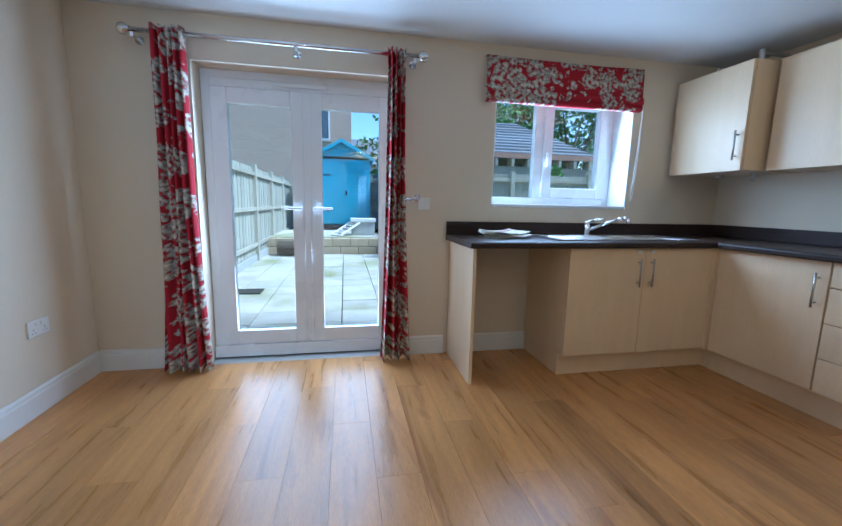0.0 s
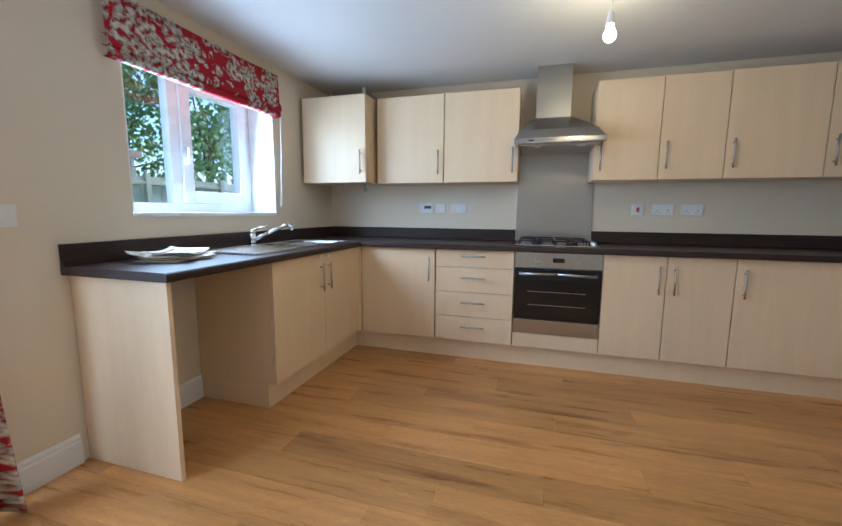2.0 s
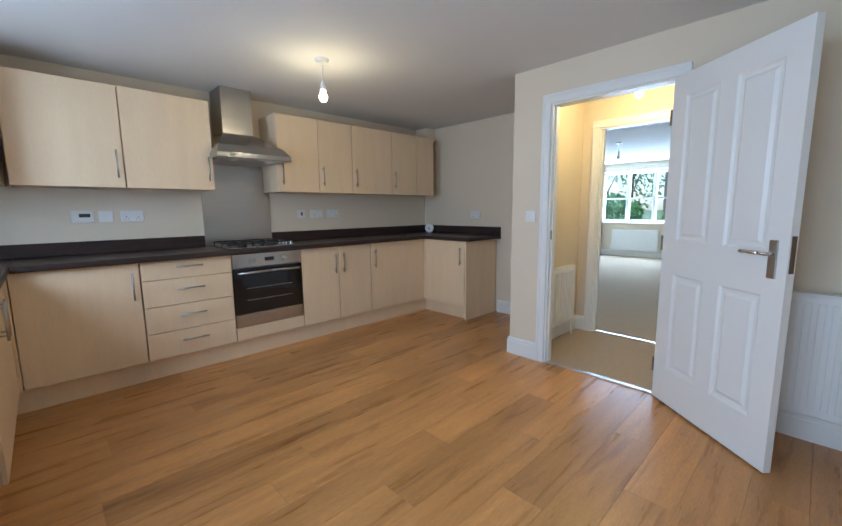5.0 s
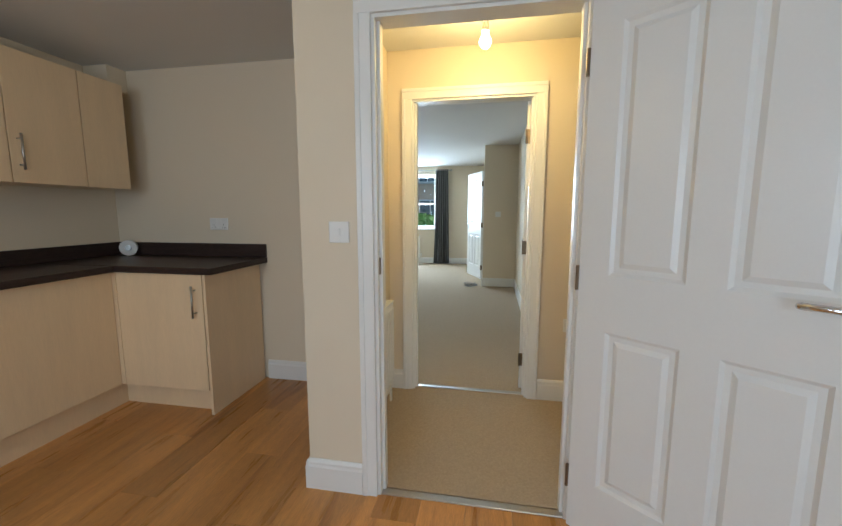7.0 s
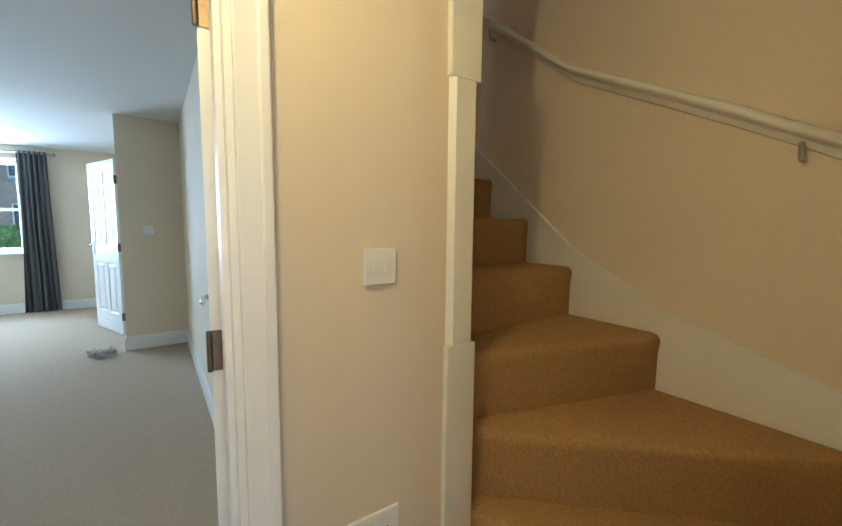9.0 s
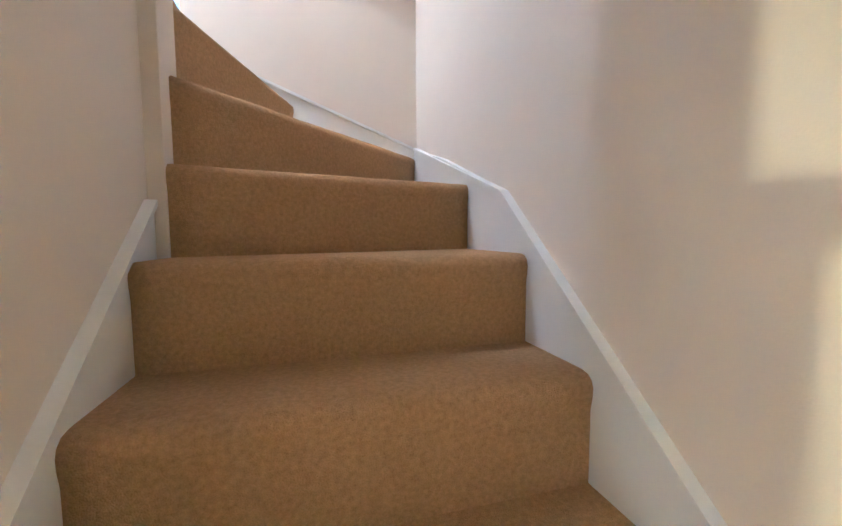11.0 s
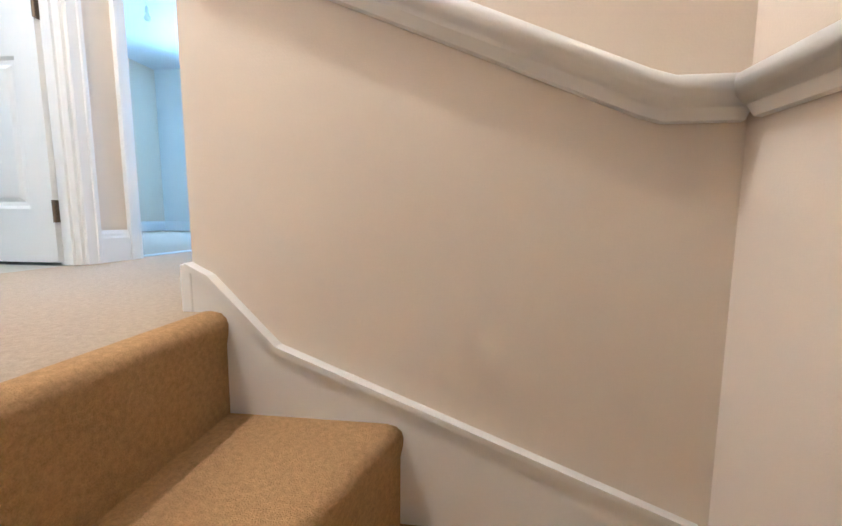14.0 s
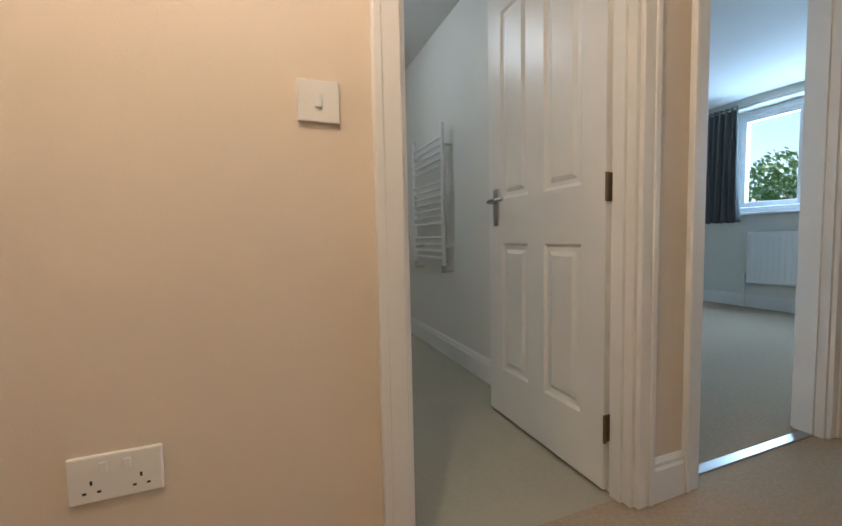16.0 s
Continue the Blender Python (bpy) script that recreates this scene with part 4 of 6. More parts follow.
# sink and tap
sink = thing("sink", (1.75, 3.15, 0.912), "stainless steel inset sink with bowl and ribbed drainer", "sink")
bm = bmesh.new()
X0, X1, Y0, Y1 = 1.22, 2.30, 2.93, 3.385
bx0, bx1, by0, by1 = 1.80, 2.22, 2.985, 3.30
z = 0.9165
for a in ((X0, bx0, Y0, Y1), (bx1, X1, Y0, Y1), (bx0, bx1, Y0, by0), (bx0, bx1, by1, Y1)):
    box(bm, *a, 0.9125, z)
box(bm, X0, X1, Y0, Y0 + 0.008, z, z + 0.004)
box(bm, X0, X1, Y1 - 0.008, Y1, z, z + 0.004)
box(bm, X0, X0 + 0.008, Y0, Y1, z, z + 0.004)
box(bm, X1 - 0.008, X1, Y0, Y1, z, z + 0.004)
part("rim", bm, SINKSTEEL, sink)
for k in range(9):
    part("drainer_rib", boxes((1.27, 1.74, 2.985 + k * 0.038, 2.997 + k * 0.038, z, z + 0.005), bevel=0.002), SINKSTEEL, sink)
bm2 = bmesh.new()
ring = []
for inset, zz in ((-0.006, 0.9185), (0.0, 0.9175), (0.008, 0.908), (0.022, 0.79), (0.045, 0.770), (0.12, 0.766)):
    ring.append([bm2.verts.new(v) for v in ((bx0 + inset, by0 + inset, zz), (bx1 - inset, by0 + inset, zz), (bx1 - inset, by1 - inset, zz), (bx0 + inset, by1 - inset, zz))])
for r0, r1 in zip(ring, ring[1:]):
    for i in range(4):
        bm2.faces.new((r0[i], r0[(i + 1) % 4], r1[(i + 1) % 4], r1[i]))
bm2.faces.new(ring[-1])
part("bowl", bm2, SINKSTEEL, sink)
bm = bmesh.new()
rod(bm, (2.01, 3.14, 0.7662), (2.01, 3.14, 0.769), 0.04, 20)
part("waste", bm, CHROME, sink)
tap = thing("mixer_tap", (1.70, 3.36, 0.917), "chrome single lever kitchen mixer tap", "tap")
bm = bmesh.new()
rod(bm, (1.70, 3.36, 0.9165), (1.70, 3.36, 0.925), 0.028, 20)
rod(bm, (1.70, 3.36, 0.925), (1.70, 3.36, 1.005), 0.022, 20, 0.020)
ball(bm, (1.70, 3.36, 1.008), 0.022)
part("body", bm, CHROME, tap, smooth=True)
bm = bmesh.new()
tube(bm, [(1.70, 3.35, 0.955), (1.78, 3.30, 1.00), (1.87, 3.24, 1.045), (1.90, 3.22, 1.055), (1.925, 3.205, 1.05)], 0.012, 12)
rod(bm, (1.925, 3.205, 1.055), (1.93, 3.20, 1.015), 0.013, 12)
part("spout", bm, CHROME, tap, smooth=True)
bm = bmesh.new()
tube(bm, [(1.70, 3.36, 1.02), (1.74, 3.34, 1.035), (1.79, 3.31, 1.045)], 0.009)
part("lever", bm, CHROME, tap, smooth=True)

# papers on the worktop
INKS = [mat("printed_ink", c, 0.6, var=0.3, scale=30, bump=0.0) for c in ((0.10, 0.09, 0.08), (0.40, 0.07, 0.05), (0.16, 0.26, 0.10), (0.45, 0.30, 0.12))]


def leaflet(k):
    """A limp printed leaflet whose far edge and corners curl up a little, with blocks of print on it."""
    rnd = random.Random(k + 3)
    w, h, t = rnd.uniform(0.125, 0.15), rnd.uniform(0.09, 0.105), 0.003
    ob = thing("leaflet", (0.96 + rnd.uniform(-0.05, 0.05), 3.21 + rnd.uniform(-0.035, 0.035), 0.9125 + 0.0042 * k), "loose printed leaflet in an untidy pile on the worktop", "paper", "papers on the worktop", turn=8 + rnd.uniform(-30, 30))
    n, lift = 8, 0.002 + 0.0025 * k
    def up(x, y):
        return lift * ((abs(x) / w) ** 3 * 0.7 + max(0, y / h) ** 3 * 0.5)
    def sheet(x0, x1, y0, y1, za, zb):
        bm = bmesh.new()
        grid = [[[bm.verts.new((x, y, up(x, y) + z)) for y in (y0 + (y1 - y0) * j / n for j in range(n + 1))] for x in (x0 + (x1 - x0) * i / n for i in range(n + 1))] for z in (za, zb)]
        for g in grid:
            for i in range(n):
                for j in range(n):
                    bm.faces.new((g[i][j], g[i + 1][j], g[i + 1][j + 1], g[i][j + 1]))
        lo, hi = grid
        for i in range(n):
            for p, q in (((i, 0), (i + 1, 0)), ((i, n), (i + 1, n)), ((0, i), (0, i + 1)), ((n, i), (n, i + 1))):
                bm.faces.new((lo[p[0]][p[1]], lo[q[0]][q[1]], hi[q[0]][q[1]], hi[p[0]][p[1]]))
        return bm
    page = part("page", sheet(-w, w, -h, h, 0, t), PAPER, ob, local=True)
    for r in range(5):
        y = h * (0.75 - 0.36 * r)
        x1 = w * rnd.uniform(0.3, 0.85)
        part("print", sheet(-w * 0.85, x1, y - h * rnd.choice((0.05, 0.05, 0.13)), y, t + 0.0003, t + 0.0007), INKS[rnd.randrange(4)], page, local=True)


for k in range(8):
    leaflet(k)
alarm = thing("alarm_disc", (2.78, -1.04, 0.913), "round white alarm standing in the worktop corner", "alarm")
bm = bmesh.new()
rod(bm, (2.76, -1.02, 0.97), (2.78, -1.055, 0.975), 0.058, 28, 0.052)
part("case", bm, PLASTIC, alarm, smooth=False)
bm = bmesh.new()
rod(bm, (2.757, -1.014, 0.97), (2.760, -1.02, 0.97), 0.02, 20)
part("grille", bm, SATIN, alarm)

# ---- sockets and switches ----
def plate(name, label, c, axis, side, w=0.086, h=0.086, kind="socket"):
    """A wall plate centred at c on a wall whose face looks along axis, to the side given."""
    ob = thing(name, c, label, "socket" if "socket" in name else "switch")
    x, y, z = c
    def b(u0, u1, v0, v1, d0, d1, bevel=0.0):
        d0, d1 = side * d0, side * d1
        return boxes((min(x + d0, x + d1), max(x + d0, x + d1), y + u0, y + u1, z + v0, z + v1) if axis == "x" else (x + u0, x + u1, min(y + d0, y + d1), max(y + d0, y + d1), z + v0, z + v1), bevel=bevel)
    part("faceplate", b(-w / 2, w / 2, -h / 2, h / 2, 0.0005, 0.010, 0.003), PLASTIC, ob)
    if kind == "socket":
        for s in ((-1, 1) if w > 0.1 else (0,)):
            part("rocker", b(s * 0.018 - 0.006, s * 0.018 + 0.006, 0.012, 0.030, 0.010, 0.014, 0.001), PLASTIC, ob)
            for dx, dz, hw, hh in ((0, -0.006, 0.002, 0.004), (-0.011, -0.024, 0.003, 0.002), (0.011, -0.024, 0.003, 0.002)):
                part("pin_hole", b(s * 0.038 + dx - hw, s * 0.038 + dx + hw, dz - hh, dz + hh, 0.0095, 0.0105), DARKPLASTIC, ob)
    elif kind == "red":
        part("rocker", b(-0.010, 0.010, -0.018, 0.018, 0.010, 0.015, 0.002), REDPLASTIC, ob, "red isolator rocker")
    elif kind == "stat":
        part("display", b(-0.045, 0.02, -0.005, 0.022, 0.010, 0.0112), DARKPLASTIC, ob)
        part("button", b(0.03, 0.05, -0.02, -0.005, 0.010, 0.014, 0.002), PLASTIC, ob)
    elif kind == "blank":
        part("rocker", b(-0.012, 0.012, -0.012, 0.012, 0.010, 0.0125, 0.001), PLASTIC, ob)
    else:
        for s in ((-0.016, 0.016) if kind == "switch2" else (0.0,)):
            part("rocker", b(s - 0.007, s + 0.007, -0.014, 0.014, 0.010, 0.015, 0.002), PLASTIC, ob)
    return ob


plate("heating_controller", "white heating controller with small dark display", (2.94, 2.46, 1.19), "x", -1, 0.13, 0.09, "stat")
plate("wall_switch", "white fused wall switch above the worktop", (2.94, 2.325, 1.19), "x", -1, kind="blank")
plate("double_socket", "white double socket above the worktop", (2.94, 2.16, 1.19), "x", -1, 0.146)
plate("cooker_switch", "white cooker switch with red rocker", (2.94, 0.715, 1.185), "x", -1, kind="red")
plate("double_socket", "white double socket above the worktop", (2.94, 0.54, 1.185), "x", -1, 0.146)
plate("double_socket", "white double socket above the worktop", (2.94, 0.34, 1.185), "x", -1, 0.146)
plate("double_socket", "white double socket above the worktop return", (2.06, -1.12, 1.15), "y", 1, 0.146)
plate("double_socket", "white double socket low on the kitchen wall", (-1.72, 2.97, 0.45), "x", 1, 0.146)
plate("blank_socket", "small cream blanking plate beside the curtain", (0.43, 3.44, 1.13), "y", -1, kind="blank")
plate("light_switch", "white light switch beside the hall door", (0.71, -0.08, 1.155), "y", 1, kind="switch")
plate("light_switch", "white double light switch in the hall", (-0.46, -1.12, 1.18), "y", 1, kind="switch2")
plate("double_socket", "white double socket low on the hall wall", (-0.44, -1.12, 0.515), "y", 1, 0.146)
plate("light_switch", "white light switch on the landing", (0.45, -2.972, 3.77), "x", -1, kind="switch")
plate("double_socket", "white double socket low on the landing wall", (0.45, -2.585, 3.06), "x", -1, 0.146)
plate("light_switch", "white light switch in the living room", (0.0, -5.09, 1.2), "y", 1, kind="switch")
plate("double_socket", "white double socket low on the living room wall", (-0.30, -2.6, 0.45), "x", 1, 0.146)

# ---- lamps ----
def pendant(name, at, drop, label, lit):
    ob = thing(name, at, label, "lamp")
    x, y, z = at
    bm = bmesh.new()
    rod(bm, (x, y, z - 0.022), (x, y, z), 0.04, 24, 0.05)
    part("ceiling_rose", bm, PLASTIC, ob)
    bm = bmesh.new()
    rod(bm, (x, y, z - drop + 0.05), (x, y, z - 0.02), 0.0035, 8)
    part("flex", bm, PLASTIC, ob)
    bm = bmesh.new()
    rod(bm, (x, y, z - drop), (x, y, z - drop + 0.055), 0.020, 16, 0.012)
    part("lampholder", bm, PLASTIC, ob)
    bm = bmesh.new()
    rod(bm, (x, y, z - drop - 0.03), (x, y, z - drop), 0.022, 16, 0.014)
    ball(bm, (x, y, z - drop - 0.048), 0.030, 1.05)
    part("bulb", bm, BULB if lit else PLASTIC, ob, "glowing warm bulb" if lit else "unlit bulb", smooth=True).visible_shadow = False


pendant("pendant_lamp", (1.62, 1.18, H), 0.20, "bare lit bulb hanging from a white ceiling rose", True)
pendant("pendant_lamp", (0.15, -0.62, H), 0.14, "bare lit bulb hanging in the hall", True)
pendant("pendant_lamp", (1.6, -4.4, H + 0.05), 0.20, "unlit bulb hanging in the living room", False)
pendant("pendant_lamp", (1.9, -6.0, U), 0.22, "unlit bulb hanging in the bedroom", False)

# ---- garden doors and windows ----
def frame_ring(x0, x1, z0, z1, w, y0, y1):
    bm = bmesh.new()
    box(bm, x0, x0 + w, y0, y1, z0, z1, bevel=0.004)
    box(bm, x1 - w, x1, y0, y1, z0, z1, bevel=0.004)
    box(bm, x0 + w, x1 - w, y0 + 0.001, y1 - 0.001, z0, z0 + w, bevel=0.004)
    box(bm, x0 + w, x1 - w, y0 + 0.001, y1 - 0.001, z1 - w, z1, bevel=0.004)
    return bm


def pane(x0, x1, z0, z1, y, parent):
    g = part("pane", boxes((x0, x1, y - 0.003, y + 0.003, z0, z1)), GLASS, parent)
    g.visible_shadow = False
    return g


fd = thing("french_doors", (-0.39, 3.62, 0), "white plastic glazed double garden doors, closed", "door", kind="structure")
part("door_frame", frame_ring(-1.055, 0.275, 0.0, 1.93, 0.055, 3.585, 3.655), UPVC, fd)
part("sill", boxes((-1.055, 0.275, 3.56, 3.60, 0.0, 0.085), bevel=0.004), UPVC, fd)
part("head_trim", boxes((-1.055, 0.275, 3.59, 3.66, 1.931, 1.978)), UPVC, fd)
part("trickle_vent", boxes((-0.60, -0.22, 3.568, 3.585, 1.895, 1.918), bevel=0.003), UPVC, fd)
for x0, x1, hx, s in ((-0.998, -0.393, -0.43, -1), (-0.387, 0.218, -0.345, 1)):
    leaf = part("door_leaf", frame_ring(x0, x1, 0.09, 1.872, 0.10, 3.575, 3.64), UPVC, fd)
    pane(x0 + 0.10, x1 - 0.10, 0.19, 1.772, 3.61, leaf)
    part("handle_plate", boxes((hx - 0.014, hx + 0.014, 3.566, 3.575, 0.92, 1.14), bevel=0.003), UPVC, leaf)
    bm = bmesh.new()
    tube(bm, [(hx, 3.566, 1.08), (hx, 3.53, 1.08), (hx + s * 0.12, 3.528, 1.082)], 0.010)
    part("lever", bm, UPVC, leaf, "white lever handle", smooth=True)
part("meeting_strip", boxes((-0.412, -0.368, 3.560, 3.574, 0.10, 1.865), bevel=0.004), UPVC, fd)

kw = thing("window_kitchen", (1.5, 3.6, 1.12), "white plastic casement window over the sink", "window", kind="structure")
part("window_frame", frame_ring(0.942, 2.078, 1.145, 2.048, 0.055, 3.66, 3.725), UPVC, kw)
part("mullion", boxes((1.375, 1.445, 3.662, 3.723, 1.2, 1.993), bevel=0.004), UPVC, kw)
sash = part("sash", frame_ring(1.447, 2.021, 1.202, 1.991, 0.080, 3.650, 3.715), UPVC, kw)
pane(1.527, 1.941, 1.282, 1.911, 3.685, sash)
pane(0.997, 1.375, 1.2, 1.993, 3.695, kw)
bm = bmesh.new()
tube(bm, [(1.475, 3.650, 1.55), (1.475, 3.630, 1.55), (1.475, 3.625, 1.46)], 0.008)
part("handle", bm, UPVC, kw, smooth=True)
for x0, x1 in ((0.9405, 0.95), (2.07, 2.0795)):
    part("reveal_lining", boxes((x0, x1, 3.442, 3.659, 1.146, 2.045)), UPVC, kw)
part("window_sill", boxes((0.952, 2.068, 3.432, 3.660, 1.1205, 1.145), bevel=0.006), UPVC, kw)

lw = thing("window_living", (2.3, -8.0, 0.82), "white plastic three light window", "window", kind="structure")
part("window_frame", frame_ring(1.422, 3.198, 0.845, 2.118, 0.06, -8.06, -7.99), UPVC, lw)
for x in (1.98, 2.58):
    part("mullion", boxes((x - 0.04, x + 0.04, -8.058, -7.985, 0.905, 2.058), bevel=0.004), UPVC, lw)
part("transom", boxes((1.482, 3.138, -8.05, -7.995, 1.42, 1.46)), UPVC, lw)
pane(1.482, 3.138, 0.9, 2.06, -8.02, lw)
part("window_sill", boxes((1.38, 3.24, -7.99, -7.80, 0.8205, 0.845), bevel=0.005), UPVC, lw)
bw = thing("window_bedroom", (1.9, -8.0, 3.66), "white plastic bedroom casement window", "window", kind="structure")
part("window_frame", frame_ring(1.202, 2.598, 3.685, 4.838, 0.065, -8.06, -7.99), UPVC, bw)
part("mullion", boxes((1.86, 1.94, -8.058, -7.985, 3.75, 4.773), bevel=0.004), UPVC, bw)
part("sash", frame_ring(1.945, 2.53, 3.755, 4.768, 0.055, -8.04, -7.975), UPVC, bw)
pane(1.262, 2.538, 3.74, 4.78, -8.02, bw)
part("window_sill", boxes((1.16, 2.64, -7.99, -7.80, 3.6605, 3.685), bevel=0.005), UPVC, bw)

bw2 = thing("window_bedroom_south", (-0.55, -8.0, 3.66), "white plastic bedroom casement window", "window", kind="structure")
part("window_frame", frame_ring(-1.198, 0.098, 3.685, 4.838, 0.065, -8.06, -7.99), UPVC, bw2)
pane(-1.14, 0.04, 3.74, 4.78, -8.02, bw2)


# ---- curtains ----
def curtain_mesh(x0, x1, y, ztop, zbot, folds, depth, spread=0.0, seed=1):
    """A hanging cloth with folds that open and waver towards the hem, with its pattern laid flat on the cloth."""
    rnd = random.Random(seed)
    bm = bmesh.new()
    uvl = bm.loops.layers.uv.new("UVMap")
    nu, nv = folds * 10, 40
    flat = (x1 - x0) * 2.4
    ph = rnd.uniform(0, 6)
    grid = []
    for j in range(nv + 1):
        v = j / nv
        zz = ztop + (zbot - ztop) * v
        row = []
        for i in range(nu + 1):
            u = i / nu
            a = u * folds * 2 * math.pi
            w = 1 + spread * v * v
            mid = (x0 + x1) / 2
            x = mid + (u - 0.5) * (x1 - x0) * w + 0.012 * math.sin(a * 0.5 + ph + v * 2.5) * v
            d = depth * (0.75 + 0.35 * math.sin(1.7 * u * folds + ph + v)) * (0.9 + 0.3 * v)
            row.append((bm.verts.new((x, y + d * math.sin(a + 0.6 * math.sin(3 * v + ph)) + 0.01 * noise.noise((u * 8, v * 5, seed)), zz + 0.006 * math.sin(a) * v)), (u * flat, v * (ztop - zbot))))
        grid.append(row)
    for j in range(nv):
        for i in range(nu):
            q = (grid[j][i], grid[j][i + 1], grid[j + 1][i + 1], grid[j + 1][i])
            f = bm.faces.new([p[0] for p in q])
            for lp, p in zip(f.loops, q):
                lp[uvl].uv = p[1]
    return bm


def curtain(name, x0, x1, y, ztop, zbot, folds, depth, material, label, spread, seed, rings=0):
    ob = thing(name, ((x0 + x1) / 2, y, zbot), label, "curtain")
    cl = part("cloth", curtain_mesh(x0, x1, y, ztop, zbot, folds, depth, spread, seed), material, ob, smooth=True)
    md = cl.modifiers.new("thickness", "SOLIDIFY")
    md.thickness = 0.003
    for k in range(rings):
        bm = bmesh.new()
        x = x0 + (x1 - x0) * (k + 0.5) / rings
        bmesh.ops.create_cone(bm, segments=18, radius1=0.026, radius2=0.026, depth=0.004, cap_ends=False, matrix=Matrix.Translation((x, y, ztop - 0.035)) @ Euler((0, radians(90), 0)).to_matrix().to_4x4())
        part("eyelet", bm, CHROME, ob)
    return ob


curtain("curtain", -1.235, -1.05, 3.34, 2.12, 0.015, 5, 0.045, FLORAL, "red floral cotton curtain drawn aside, reaching the floor", 0.55, 1, 5)
curtain("curtain", 0.155, 0.27, 3.34, 2.12, 0.015, 4, 0.045, FLORAL, "red floral cotton curtain bunched beside the garden door", 0.9, 2, 4)
pole = thing("curtain_pole", (-0.5, 3.34, 2.085), "chrome curtain pole with ball ends", "curtain pole")
bm = bmesh.new()
rod(bm, (-1.345, 3.34, 2.085), (0.36, 3.34, 2.085), 0.014, 14)
part("rod", bm, CHROME, pole, smooth=True)
for x in (-1.365, 0.385):
    bm = bmesh.new()
    ball(bm, (x, 3.34, 2.085), 0.034)
    rod(bm, (x - 0.03 * (1 if x > 0 else -1), 3.34, 2.085), (x, 3.34, 2.085), 0.02)
    part("finial", bm, CHROME, pole, smooth=True)
for x in (-1.325, -0.42, 0.33):
    bm = bmesh.new()
    rod(bm, (x, 3.44, 2.06), (x, 3.345, 2.06), 0.007)
    rod(bm, (x, 3.44, 2.06), (x, 3.432, 2.06), 0.025, 18)
    rod(bm, (x, 3.34, 2.045), (x, 3.34, 2.07), 0.012)
    part("bracket", bm, CHROME, pole)
hb = thing("curtain_holdback", (0.37, 3.43, 1.17), "chrome curtain holdback on the wall", "holdback")
bm = bmesh.new()
rod(bm, (0.38, 3.44, 1.17), (0.38, 3.432, 1.17), 0.026, 18)
tube(bm, [(0.38, 3.435, 1.17), (0.38, 3.37, 1.17), (0.34, 3.355, 1.165), (0.29, 3.36, 1.155)], 0.009)
part("hook", bm, CHROME, hb, smooth=True)

blind = thing("roman_blind", (1.47, 3.42, 1.85), "red floral roman blind drawn up in folds", "blind")


def cloth_profile(x0, x1, prof, material, name, sag=0.0):
    bm = bmesh.new()
    uvl = bm.loops.layers.uv.new("UVMap")
    n = 24
    cols = []
    for i in range(n + 1):
        u = i / n
        cols.append([(bm.verts.new((x0 + (x1 - x0) * u, y, z - sag * math.sin(math.pi * u) * (1 - k / len(prof)) * (k > 0) + 0.004 * noise.noise((u * 5, k, 3)))), (u * (x1 - x0) + 3.0, z + 5.0)) for k, (y, z) in enumerate(prof)])
    for a, b in zip(cols, cols[1:]):
        for j in range(len(prof) - 1):
            q = (a[j], b[j], b[j + 1], a[j + 1])
            f = bm.faces.new([p[0] for p in q])
            for lp, p in zip(f.loops, q):
                lp[uvl].uv = p[1]
    return bm


for nm, prof in (("top_cloth", [(3.436, 2.165), (3.400, 2.165), (3.396, 2.10), (3.392, 1.985), (3.388, 1.955), (3.398, 1.945)]), ("fold", [(3.420, 1.96), (3.380, 1.955), (3.372, 1.925), (3.378, 1.905), (3.40, 1.90)]), ("fold", [(3.424, 1.91), (3.388, 1.905), (3.380, 1.88), (3.390, 1.862), (3.42, 1.858)])):
    o = part(nm, cloth_profile(0.85, 2.10, prof, FLORAL, nm, 0.008), FLORAL, blind, smooth=True)
    o.modifiers.new("thickness", "SOLIDIFY").thickness = 0.003
bm = bmesh.new()
tube(bm, [(2.12, 3.40, 1.90), (2.125, 3.41, 1.55), (2.115, 3.415, 1.22), (2.10, 3.415, 1.19), (2.09, 3.41, 1.21), (2.105, 3.40, 1.55), (2.115, 3.40, 1.90)], 0.002, 6)
part("cord", bm, PLASTIC, blind, "white pull cord")

